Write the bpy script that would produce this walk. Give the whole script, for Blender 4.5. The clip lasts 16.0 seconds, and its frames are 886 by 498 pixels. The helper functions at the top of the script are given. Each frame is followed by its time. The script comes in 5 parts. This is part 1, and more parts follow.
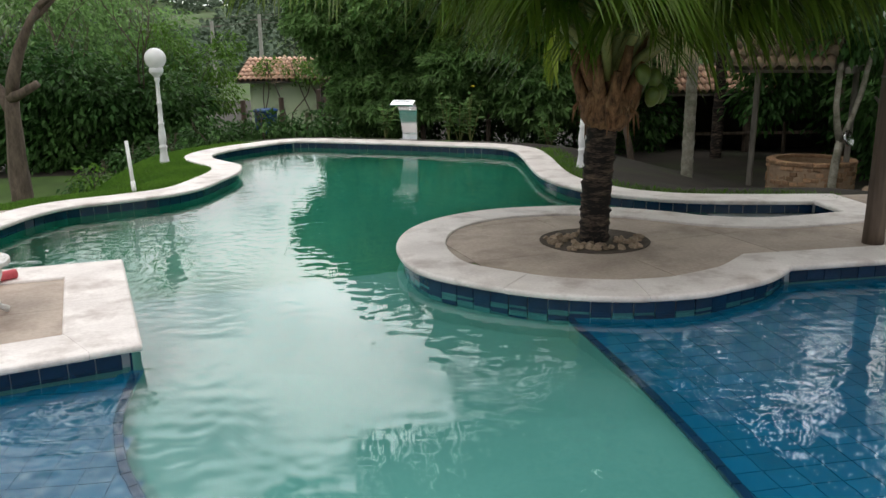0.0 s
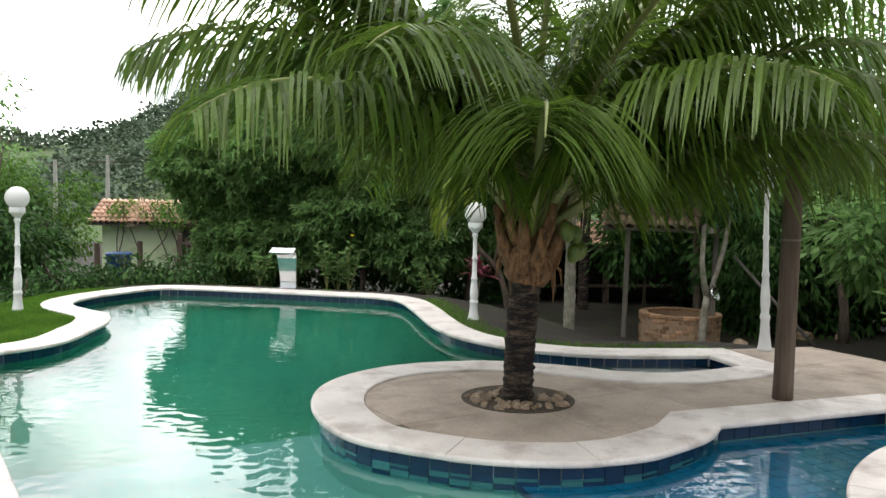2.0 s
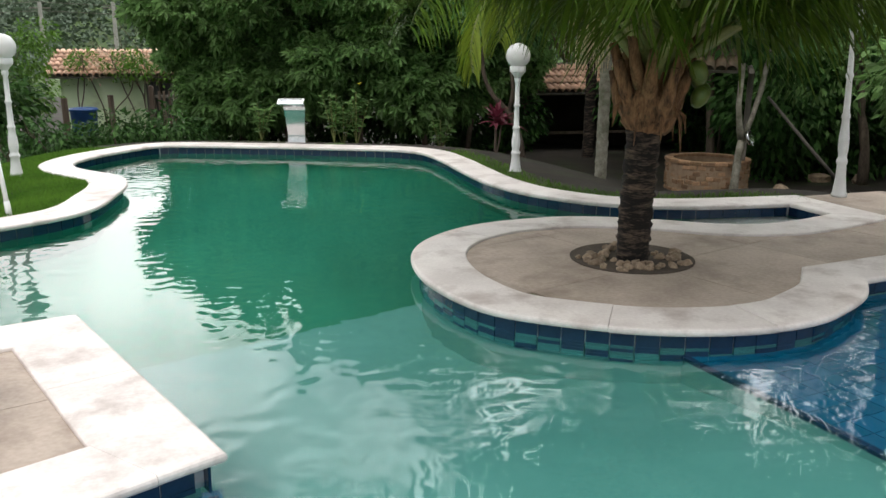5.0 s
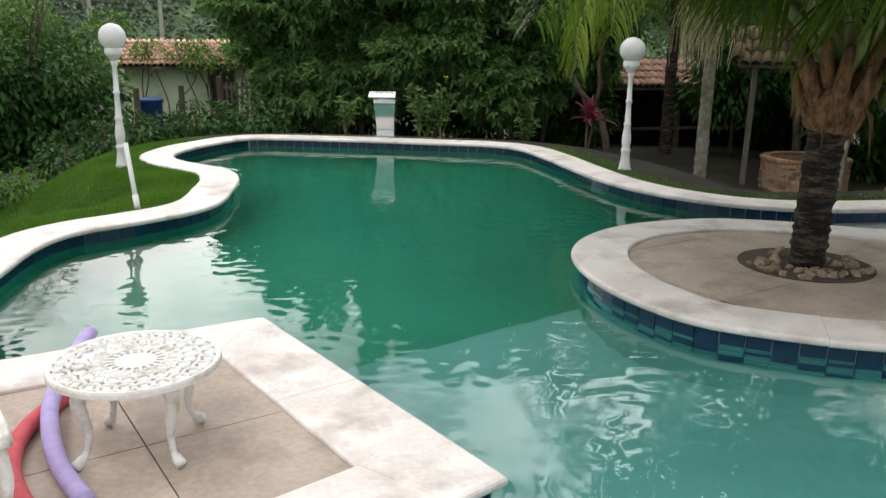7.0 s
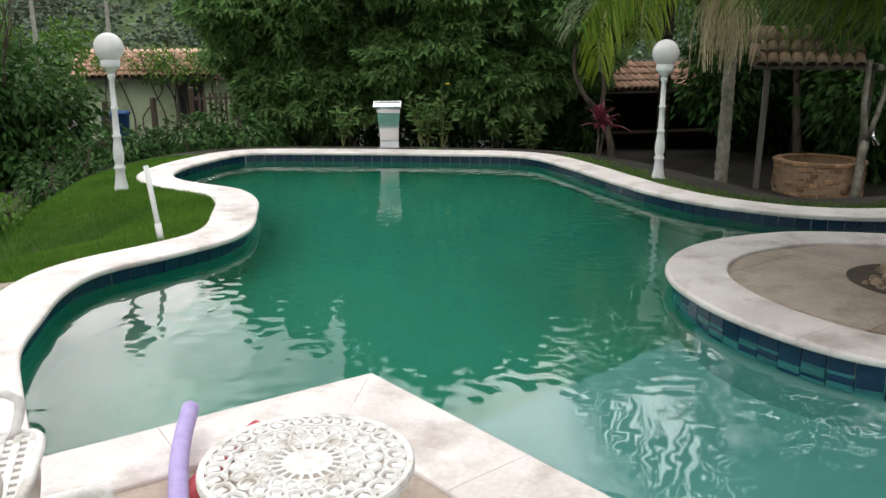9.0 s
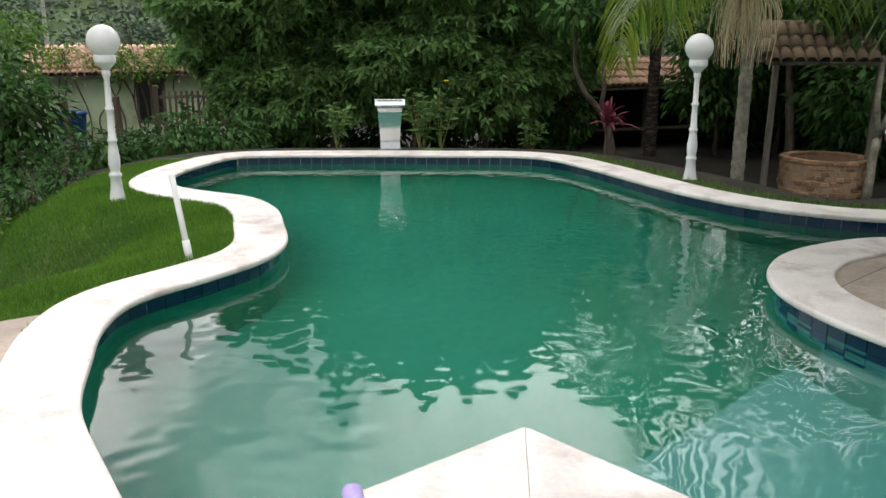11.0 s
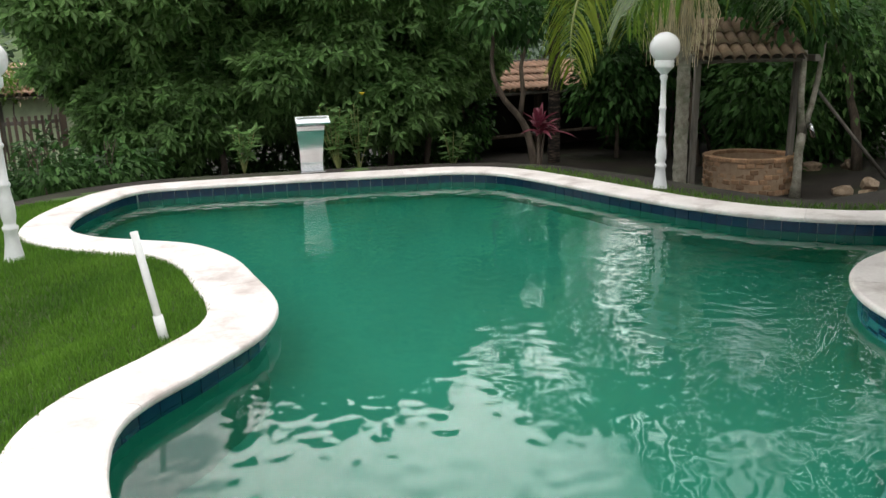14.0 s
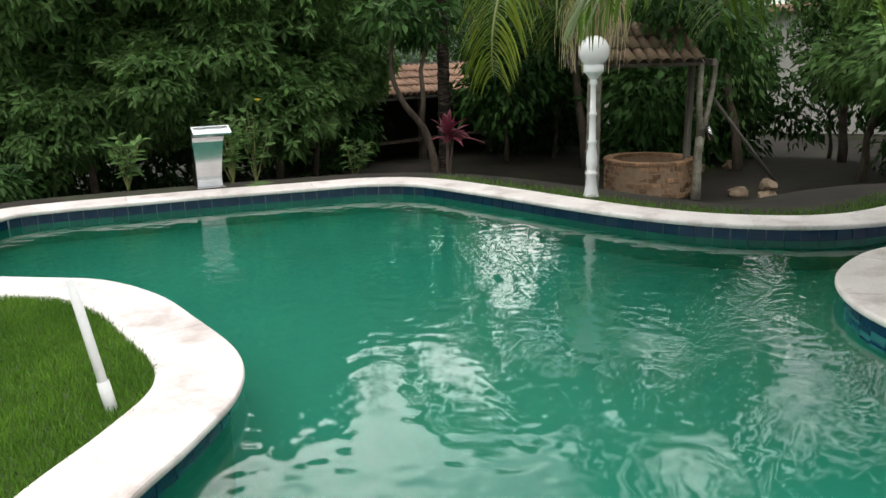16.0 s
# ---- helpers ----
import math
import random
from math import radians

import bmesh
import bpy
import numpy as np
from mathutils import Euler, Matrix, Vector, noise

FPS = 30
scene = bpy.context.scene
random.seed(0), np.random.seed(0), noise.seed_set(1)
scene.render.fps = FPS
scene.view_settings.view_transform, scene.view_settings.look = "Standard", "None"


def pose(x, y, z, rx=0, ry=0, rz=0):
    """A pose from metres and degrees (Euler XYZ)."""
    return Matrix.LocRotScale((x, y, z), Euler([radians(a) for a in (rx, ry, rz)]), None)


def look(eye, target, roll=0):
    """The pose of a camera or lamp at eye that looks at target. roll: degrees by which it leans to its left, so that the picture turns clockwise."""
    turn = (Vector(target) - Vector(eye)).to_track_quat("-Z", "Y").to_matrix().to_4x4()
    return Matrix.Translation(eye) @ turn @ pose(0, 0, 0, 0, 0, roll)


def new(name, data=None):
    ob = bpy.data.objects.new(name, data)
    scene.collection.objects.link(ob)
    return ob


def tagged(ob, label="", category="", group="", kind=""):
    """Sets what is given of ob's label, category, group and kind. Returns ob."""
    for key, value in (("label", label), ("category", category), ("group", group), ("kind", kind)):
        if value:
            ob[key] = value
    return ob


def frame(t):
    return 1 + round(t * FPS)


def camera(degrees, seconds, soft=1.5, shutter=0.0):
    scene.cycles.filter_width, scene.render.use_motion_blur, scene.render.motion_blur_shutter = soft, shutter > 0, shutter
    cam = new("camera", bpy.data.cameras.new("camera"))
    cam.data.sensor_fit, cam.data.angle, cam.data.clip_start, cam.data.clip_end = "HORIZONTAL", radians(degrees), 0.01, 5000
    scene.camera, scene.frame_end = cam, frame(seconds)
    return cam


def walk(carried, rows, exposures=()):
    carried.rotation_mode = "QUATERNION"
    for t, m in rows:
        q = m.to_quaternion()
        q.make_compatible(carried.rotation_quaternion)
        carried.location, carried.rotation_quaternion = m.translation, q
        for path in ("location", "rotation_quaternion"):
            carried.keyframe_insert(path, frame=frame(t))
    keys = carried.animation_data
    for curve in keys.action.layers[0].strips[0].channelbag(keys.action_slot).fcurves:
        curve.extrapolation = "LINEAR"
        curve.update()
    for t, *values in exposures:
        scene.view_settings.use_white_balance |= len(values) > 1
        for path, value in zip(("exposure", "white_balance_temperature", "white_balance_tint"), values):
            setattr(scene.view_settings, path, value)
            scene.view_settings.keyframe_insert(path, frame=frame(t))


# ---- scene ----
from mathutils.geometry import tessellate_polygon

cam = camera(56.79, 16.0)
METRES, EYE, TILT, LEAN, TURN = 8.0, 1.62, 0.0, 0.0, 0.0
ROWS = [
    (0.0, 0.0076, 0.0093, -0.0042, 0.00, -13.92, 0.83),
    (0.5, -0.0148, 0.0100, -0.0016, -3.22, -9.60, 0.00),
    (1.0, -0.0336, 0.0265, -0.0014, -5.76, -6.79, -0.63),
    (1.5, -0.0473, 0.0393, 0.0010, -8.03, -3.28, -0.66),
    (2.0, -0.0649, 0.0558, -0.0019, -10.53, -3.67, -1.20),
    (2.5, -0.0887, 0.0703, -0.0040, -16.50, -9.16, -0.23),
    (3.0, -0.1033, 0.0837, -0.0091, -20.91, -12.97, -0.84),
    (3.5, -0.1179, 0.1108, -0.0095, -21.46, -13.83, 0.08),
    (4.0, -0.1350, 0.1342, -0.0088, -18.86, -14.24, 0.95),
    (4.5, -0.1636, 0.1542, -0.0100, -15.76, -14.20, 0.09),
    (5.0, -0.1940, 0.1719, -0.0101, -14.46, -14.13, -0.26),
    (7.5, -0.3291, 0.2550, -0.0104, -12.26, -14.72, -0.51),
    (8.0, -0.3474, 0.2849, -0.0108, -14.10, -14.67, 1.30),
    (8.5, -0.3682, 0.3058, -0.0123, -15.08, -14.87, 0.62),
    (9.0, -0.3971, 0.3373, -0.0107, -16.31, -14.29, 0.12),
    (11.5, -0.4929, 0.4826, -0.0153, -21.71, -14.54, 0.86),
    (12.0, -0.5073, 0.5184, -0.0141, -22.04, -13.72, 2.76),
    (12.5, -0.5291, 0.5506, -0.0140, -23.54, -13.71, 1.01),
    (13.0, -0.5473, 0.5769, -0.0155, -27.30, -13.91, 1.25),
    (13.5, -0.5520, 0.6082, -0.0174, -29.02, -13.95, 1.78),
    (14.0, -0.5573, 0.6410, -0.0162, -31.97, -14.08, 1.60),
    (14.5, -0.5703, 0.6715, -0.0151, -37.24, -14.11, 0.25),
    (15.0, -0.5843, 0.6959, -0.0137, -40.91, -14.26, 1.05),
    (15.5, -0.5875, 0.7260, -0.0157, -41.75, -14.21, 0.25),
    (16.0, -0.5858, 0.7579, -0.0147, -42.31, -14.11, 1.28),
]
walk(cam, [(t, pose(0, 0, EYE, TILT, LEAN, TURN) @ pose(METRES * x, METRES * y, METRES * z, 90 + pitch, roll, yaw)) for t, x, y, z, yaw, pitch, roll in ROWS],
     exposures=[(0.0, -0.95), (1.5, -0.42), (3.5, -0.4), (5.0, -0.65), (9.0, -0.8), (12.0, -0.62), (16.0, -0.55)])

# ---- world and sun: bright, thinly clouded sky ----
SUN_UP, SUN_TURN = 56.0, 145.0   # height of the veiled sun, and degrees to the left of straight ahead: behind the walker's shoulder
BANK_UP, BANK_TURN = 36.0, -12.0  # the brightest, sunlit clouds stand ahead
world = bpy.data.worlds.new("sky")
scene.world = world
world.use_nodes = True
wn, wl = world.node_tree.nodes, world.node_tree.links
wn.clear()
sky = wn.new("ShaderNodeTexSky")
sky.sky_type, sky.sun_disc = "NISHITA", False
sky.sun_elevation, sky.sun_rotation = radians(SUN_UP), radians(-SUN_TURN)
sky.dust_density = 1.2
sky_bg = wn.new("ShaderNodeBackground")
sky_bg.inputs["Strength"].default_value = 0.13
wl.new(sky.outputs["Color"], sky_bg.inputs["Color"])
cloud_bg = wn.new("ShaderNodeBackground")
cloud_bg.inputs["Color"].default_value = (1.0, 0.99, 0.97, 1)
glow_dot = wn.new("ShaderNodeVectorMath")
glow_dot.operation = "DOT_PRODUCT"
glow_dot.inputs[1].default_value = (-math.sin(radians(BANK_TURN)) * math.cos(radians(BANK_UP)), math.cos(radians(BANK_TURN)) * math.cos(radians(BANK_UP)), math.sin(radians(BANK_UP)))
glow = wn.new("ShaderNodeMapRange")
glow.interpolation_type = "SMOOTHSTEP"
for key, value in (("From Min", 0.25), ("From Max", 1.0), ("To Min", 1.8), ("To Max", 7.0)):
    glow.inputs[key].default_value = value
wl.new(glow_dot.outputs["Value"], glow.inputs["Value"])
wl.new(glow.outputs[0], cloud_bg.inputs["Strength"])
geo = wn.new("ShaderNodeTexCoord")
cloud_map = wn.new("ShaderNodeMapping")
cloud_map.inputs["Scale"].default_value = (1.0, 1.0, 2.2)
wl.new(geo.outputs["Generated"], cloud_map.inputs["Vector"])
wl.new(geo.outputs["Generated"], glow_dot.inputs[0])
cloud_noise = wn.new("ShaderNodeTexNoise")
cloud_noise.inputs["Scale"].default_value = 3.2
cloud_noise.inputs["Detail"].default_value = 7
cloud_noise.inputs["Roughness"].default_value = 0.62
wl.new(cloud_map.outputs["Vector"], cloud_noise.inputs["Vector"])
cloud_ramp = wn.new("ShaderNodeValToRGB")
cloud_ramp.color_ramp.elements[0].position, cloud_ramp.color_ramp.elements[1].position = 0.40, 0.56
cloud_ramp.color_ramp.elements[0].color = (0.28, 0.28, 0.28, 1)   # thin veil between the clouds
wl.new(cloud_noise.outputs["Fac"], cloud_ramp.inputs["Fac"])
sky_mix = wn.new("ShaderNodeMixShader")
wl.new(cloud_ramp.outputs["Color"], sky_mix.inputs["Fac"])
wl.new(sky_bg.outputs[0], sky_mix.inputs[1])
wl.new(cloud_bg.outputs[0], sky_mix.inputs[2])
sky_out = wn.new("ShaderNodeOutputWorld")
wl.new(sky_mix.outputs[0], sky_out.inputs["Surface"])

sun = new("sun", bpy.data.lights.new("sun", "SUN"))
sun.data.energy, sun.data.angle, sun.data.color = 1.6, radians(25), (1.0, 0.96, 0.9)
sun_way = Vector((-math.sin(radians(SUN_TURN)) * math.cos(radians(SUN_UP)), math.cos(radians(SUN_TURN)) * math.cos(radians(SUN_UP)), math.sin(radians(SUN_UP))))
sun.matrix_world = look(sun_way * 60, (0, 0, 0))


# ---- materials ----
def material(name, low, high, scale=6.0, rough=0.6, bump=0.0, fine=60.0, metal=0.0, spread=(0.35, 0.65), stain=None, stain_scale=1.2, vary=0.0, island=0.0,
             through_light=0.0, stretch=(1, 1, 1), specular=0.5):
    """Two-scale noise between two colours, with optional stains, random shade per object or island, bump and light passing through."""
    m = bpy.data.materials.new(name)
    m.use_nodes = True
    n, l = m.node_tree.nodes, m.node_tree.links
    shader = n["Principled BSDF"]
    tc = n.new("ShaderNodeTexCoord")
    mp = n.new("ShaderNodeMapping")
    mp.inputs["Scale"].default_value = stretch
    l.new(tc.outputs["Object"], mp.inputs["Vector"])
    big = n.new("ShaderNodeTexNoise")
    big.inputs["Scale"].default_value, big.inputs["Detail"].default_value = scale, 6
    small = n.new("ShaderNodeTexNoise")
    small.inputs["Scale"].default_value, small.inputs["Detail"].default_value = fine, 4
    l.new(mp.outputs["Vector"], big.inputs["Vector"])
    l.new(mp.outputs["Vector"], small.inputs["Vector"])
    avg = n.new("ShaderNodeMix")
    avg.inputs[0].default_value = 0.35
    l.new(big.outputs["Fac"], avg.inputs[2])
    l.new(small.outputs["Fac"], avg.inputs[3])
    ramp = n.new("ShaderNodeValToRGB")
    ramp.color_ramp.elements[0].position, ramp.color_ramp.elements[1].position = spread
    ramp.color_ramp.elements[0].color, ramp.color_ramp.elements[1].color = (*low, 1), (*high, 1)
    l.new(avg.outputs[0], ramp.inputs["Fac"])
    colour = ramp.outputs["Color"]
    if stain:
        st = n.new("ShaderNodeTexNoise")
        st.inputs["Scale"].default_value, st.inputs["Detail"].default_value, st.inputs["Roughness"].default_value = stain_scale, 8, 0.65
        l.new(mp.outputs["Vector"], st.inputs["Vector"])
        sr = n.new("ShaderNodeValToRGB")
        sr.color_ramp.elements[0].position, sr.color_ramp.elements[1].position = 0.5, 0.68
        l.new(st.outputs["Fac"], sr.inputs["Fac"])
        mx = n.new("ShaderNodeMix")
        mx.data_type = "RGBA"
        l.new(sr.outputs["Color"], mx.inputs[0])
        l.new(colour, mx.inputs[6])
        mx.inputs[7].default_value = (*stain, 1)
        colour = mx.outputs[2]
    if vary or island:
        src = n.new("ShaderNodeObjectInfo") if vary else n.new("ShaderNodeNewGeometry")
        rnd = src.outputs["Random"] if vary else src.outputs["Random Per Island"]
        rng = n.new("ShaderNodeMapRange")
        amount = vary or island
        rng.inputs["To Min"].default_value, rng.inputs["To Max"].default_value = 1 - amount, 1 + amount
        l.new(rnd, rng.inputs["Value"])
        hs = n.new("ShaderNodeHueSaturation")
        l.new(rng.outputs[0], hs.inputs["Value"])
        l.new(colour, hs.inputs["Color"])
        colour = hs.outputs["Color"]
    l.new(colour, shader.inputs["Base Color"])
    shader.inputs["Roughness"].default_value, shader.inputs["Metallic"].default_value = rough, metal
    shader.inputs["Specular IOR Level"].default_value = specular
    if bump:
        bp = n.new("ShaderNodeBump")
        bp.inputs["Strength"].default_value, bp.inputs["Distance"].default_value = bump, 0.01
        l.new(avg.outputs[0], bp.inputs["Height"])
        l.new(bp.outputs["Normal"], shader.inputs["Normal"])
    if through_light:
        tr = n.new("ShaderNodeBsdfTranslucent")
        l.new(colour, tr.inputs["Color"])
        ms = n.new("ShaderNodeMixShader")
        ms.inputs["Fac"].default_value = through_light
        l.new(shader.outputs[0], ms.inputs[1])
        l.new(tr.outputs[0], ms.inputs[2])
        l.new(ms.outputs[0], n["Material Output"].inputs["Surface"])
    return m


def water_material():
    m = bpy.data.materials.new("pool_water")
    m.use_nodes = True
    n, l = m.node_tree.nodes, m.node_tree.links
    s = n["Principled BSDF"]
    s.inputs["Base Color"].default_value = (0.80, 0.97, 0.95, 1)
    s.inputs["Roughness"].default_value, s.inputs["IOR"].default_value = 0.0, 1.33
    s.inputs["Transmission Weight"].default_value = 1.0
    tc = n.new("ShaderNodeTexCoord")
    waves = []
    for size, detail, rough in ((9.5, 0.35, 0.4), (0.8, 2.0, 0.5)):
        w = n.new("ShaderNodeTexNoise")
        w.inputs["Scale"].default_value, w.inputs["Detail"].default_value, w.inputs["Roughness"].default_value = size, detail, rough
        l.new(tc.outputs["Object"], w.inputs["Vector"])
        waves.append(w.outputs["Fac"])
    calm = n.new("ShaderNodeMapRange")
    for key, value in (("From Min", 0.38), ("From Max", 0.62), ("To Min", 0.35), ("To Max", 1.0)):
        calm.inputs[key].default_value = value
    l.new(waves[1], calm.inputs["Value"])
    mul = n.new("ShaderNodeMath")
    mul.operation = "MULTIPLY"
    l.new(waves[0], mul.inputs[0])
    l.new(calm.outputs[0], mul.inputs[1])
    bp = n.new("ShaderNodeBump")
    bp.inputs["Strength"].default_value, bp.inputs["Distance"].default_value = 0.40, 0.0115
    l.new(mul.outputs[0], bp.inputs["Height"])
    l.new(bp.outputs["Normal"], s.inputs["Normal"])
    return m


M_WATER = water_material()
M_COPING = material("pale_marble", (0.66, 0.60, 0.575), (0.86, 0.805, 0.775), 3.0, 0.55, 0.12, 45, stain=(0.49, 0.42, 0.39), stain_scale=2.6, vary=0.05)
M_PAVING = material("worn_paving", (0.34, 0.27, 0.22), (0.52, 0.43, 0.36), 2.2, 0.7, 0.3, 38, stain=(0.24, 0.18, 0.14), stain_scale=1.3, vary=0.07)
M_TILE = material("navy_tile", (0.005, 0.026, 0.07), (0.010, 0.042, 0.10), 3, 0.14, 0.03, 30, vary=0.12)
M_TILE_LIGHT = material("teal_tile", (0.035, 0.17, 0.18), (0.06, 0.23, 0.24), 3, 0.2, 0.03, 30, island=0.15)
M_TILE_BLUE = material("blue_tile", (0.002, 0.092, 0.19), (0.004, 0.122, 0.235), 1.5, 0.2, 0.03, 20, island=0.12)
M_GROUT = material("grout", (0.006, 0.105, 0.215), (0.010, 0.135, 0.26), 8, 0.8)
M_GROUT_PALE = material("pale_grout", (0.38, 0.42, 0.45), (0.52, 0.56, 0.58), 8, 0.8)
M_BASIN = material("teal_plaster", (0.075, 0.265, 0.245), (0.11, 0.325, 0.30), 1.2, 0.7)
M_DEEP = material("green_plaster", (0.001, 0.165, 0.105), (0.003, 0.21, 0.135), 0.7, 0.7)
M_GRASS_SOIL = material("lawn_ground", (0.03, 0.065, 0.010), (0.07, 0.13, 0.022), 1.3, 0.95, 0.5, 50, stain=(0.05, 0.07, 0.02), stain_scale=0.35)
M_BLADE = material("grass_blade", (0.065, 0.17, 0.012), (0.14, 0.285, 0.028), 1.5, 0.7, island=0.35, through_light=0.35)
# dark soil, its colour lowered further to hold the shade under the trees
M_EARTH = material("earth_darkened_as_shade", (0.010, 0.007, 0.005), (0.028, 0.020, 0.013), 2.0, 0.95, 0.6, 40, stain=(0.03, 0.04, 0.012), stain_scale=0.9)
M_SOIL = material("dark_soil", (0.05, 0.038, 0.028), (0.10, 0.075, 0.055), 9, 0.95, 0.6, 70)
M_STONE = material("tan_stone", (0.22, 0.155, 0.10), (0.42, 0.32, 0.23), 14, 0.8, 0.4, 60, vary=0.3)
M_WHITE = material("white_paint", (0.72, 0.73, 0.74), (0.83, 0.84, 0.85), 9, 0.4, 0.05, 80)
M_GLOBE = material("opal_glass", (0.84, 0.84, 0.84), (0.88, 0.88, 0.88), 2, 0.25, through_light=0.3)
M_STEEL = material("brushed_steel", (0.55, 0.56, 0.57), (0.68, 0.69, 0.70), 4, 0.22, 0.05, 90, metal=1.0, stretch=(1, 1, 12))
M_WOOD = material("weathered_wood", (0.07, 0.05, 0.037), (0.16, 0.118, 0.09), 8, 0.85, 0.5, 40, stretch=(1, 1, 0.12))
M_GREYWOOD = material("grey_wood", (0.10, 0.09, 0.08), (0.24, 0.22, 0.19), 8, 0.9, 0.5, 40, stretch=(1, 1, 0.15))
M_PALM_TRUNK = material("palm_trunk", (0.008, 0.006, 0.005), (0.17, 0.12, 0.085), 7, 0.95, 1.0, 30, stretch=(0.9, 0.9, 4.0), spread=(0.48, 0.72))
M_BOOT = material("palm_fibre", (0.05, 0.025, 0.012), (0.30, 0.165, 0.08), 14, 0.95, 0.7, 60, stretch=(2, 2, 0.5))
M_PALE_TRUNK = material("lichened_trunk", (0.16, 0.14, 0.11), (0.40, 0.38, 0.32), 10, 0.95, 0.6, 60, stain=(0.10, 0.12, 0.07), stain_scale=3)
M_BARK = material("brown_bark", (0.06, 0.045, 0.035), (0.17, 0.13, 0.10), 12, 0.95, 0.7, 60, stretch=(1, 1, 0.3))
M_PALM_LEAF = material("palm_leaflet", (0.06, 0.115, 0.012), (0.13, 0.21, 0.028), 0.8, 0.38, island=0.35, through_light=0.5, specular=0.55)
M_PALM_YELLOW = material("young_palm_leaflet", (0.15, 0.24, 0.02), (0.27, 0.34, 0.045), 0.8, 0.5, island=0.3, through_light=0.42)
M_RACHIS = material("palm_rib", (0.14, 0.17, 0.05), (0.26, 0.28, 0.10), 5, 0.5)
M_COCONUT = material("green_coconut", (0.06, 0.11, 0.02), (0.14, 0.19, 0.04), 6, 0.4)
M_DRY = material("dry_flower_stalk", (0.55, 0.45, 0.28), (0.78, 0.68, 0.48), 6, 0.9, island=0.2)
M_LEAF = material("bush_leaf", (0.10, 0.205, 0.06), (0.22, 0.37, 0.125), 0.6, 0.55, island=0.5, through_light=0.55, specular=0.3)
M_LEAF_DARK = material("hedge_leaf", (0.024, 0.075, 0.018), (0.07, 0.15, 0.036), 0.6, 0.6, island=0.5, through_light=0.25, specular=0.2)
M_LEAF_BRIGHT = material("bright_leaf", (0.06, 0.15, 0.012), (0.13, 0.26, 0.03), 0.6, 0.55, island=0.4, through_light=0.4)
M_LEAF_RED = material("cordyline_leaf", (0.13, 0.02, 0.04), (0.28, 0.06, 0.09), 2, 0.45, island=0.4, through_light=0.3)
# distance haze is mixed into these paler, greyer leaf colours
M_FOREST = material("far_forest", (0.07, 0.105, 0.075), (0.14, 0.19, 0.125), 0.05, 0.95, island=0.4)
M_BRICK = material("soft_brick", (0.32, 0.17, 0.09), (0.58, 0.37, 0.22), 10, 0.9, 0.7, 60, stain=(0.20, 0.12, 0.075), stain_scale=4.0, vary=0.42)
M_MORTAR = material("sandy_mortar", (0.30, 0.20, 0.13), (0.44, 0.32, 0.22), 10, 0.95, 0.5, 60)
M_ROOF_TILE = material("clay_roof_tile", (0.50, 0.29, 0.20), (0.68, 0.45, 0.33), 6, 0.85, 0.3, 40, stain=(0.24, 0.16, 0.11), stain_scale=1.5, vary=0.2)
M_ROOF_OLD = material("mossy_roof_tile", (0.14, 0.09, 0.06), (0.30, 0.21, 0.14), 6, 0.9, 0.4, 40, stain=(0.09, 0.09, 0.06), stain_scale=2.0, vary=0.3)
M_MINT = material("mint_plaster", (0.60, 0.72, 0.47), (0.72, 0.82, 0.58), 2.0, 0.9, 0.2, 50, stain=(0.34, 0.37, 0.24), stain_scale=0.8)
M_HOUSE = material("cream_plaster", (0.55, 0.54, 0.50), (0.68, 0.67, 0.62), 1.5, 0.9, 0.2, 40)
# verandah shade is put into this plaster's near-black colour
M_DARKWALL = material("plaster_darkened_as_shade", (0.03, 0.026, 0.022), (0.06, 0.052, 0.045), 1.2, 0.95, 0.3)
M_BARREL = material("blue_plastic", (0.012, 0.06, 0.22), (0.02, 0.09, 0.30), 4, 0.45)
M_DARKGLASS = material("dark_opening", (0.015, 0.017, 0.017), (0.03, 0.032, 0.03), 3, 0.3)
M_CAST = material("white_cast_metal", (0.66, 0.65, 0.63), (0.82, 0.81, 0.79), 14, 0.5, 0.3, 90, stain=(0.46, 0.42, 0.36), stain_scale=9)
M_FOAM_PINK = material("pink_foam", (0.50, 0.07, 0.09), (0.62, 0.12, 0.14), 20, 0.85, 0.2, 120)
M_FOAM_LILAC = material("lilac_foam", (0.40, 0.32, 0.62), (0.50, 0.42, 0.72), 20, 0.85, 0.2, 120)
M_PVC = material("white_pipe", (0.72, 0.73, 0.72), (0.80, 0.81, 0.80), 6, 0.4, stain=(0.55, 0.54, 0.49), stain_scale=5)
M_CONCRETE = material("concrete_pole", (0.30, 0.29, 0.27), (0.42, 0.41, 0.38), 3, 0.9)
M_YELLOW = material("yellow_flower", (0.70, 0.50, 0.02), (0.80, 0.60, 0.04), 9, 0.6)


# ---- mesh helpers ----
def mesh_of(name, verts, faces, mat, smooth=False):
    me = bpy.data.meshes.new(name)
    me.from_pydata([tuple(v) for v in verts], [], [tuple(f) for f in faces])
    me.materials.append(mat)
    if smooth:
        me.polygons.foreach_set("use_smooth", [True] * len(me.polygons))
    me.update()
    return me


def thing(name, label, category, group="", kind="", at=(0, 0, 0)):
    ob = new(name)
    ob.location = at
    return tagged(ob, label, category, group, kind)


def part(name, data, parent=None, label=""):
    ob = new(name, data)
    if parent:
        ob.parent = parent
    return tagged(ob, label)


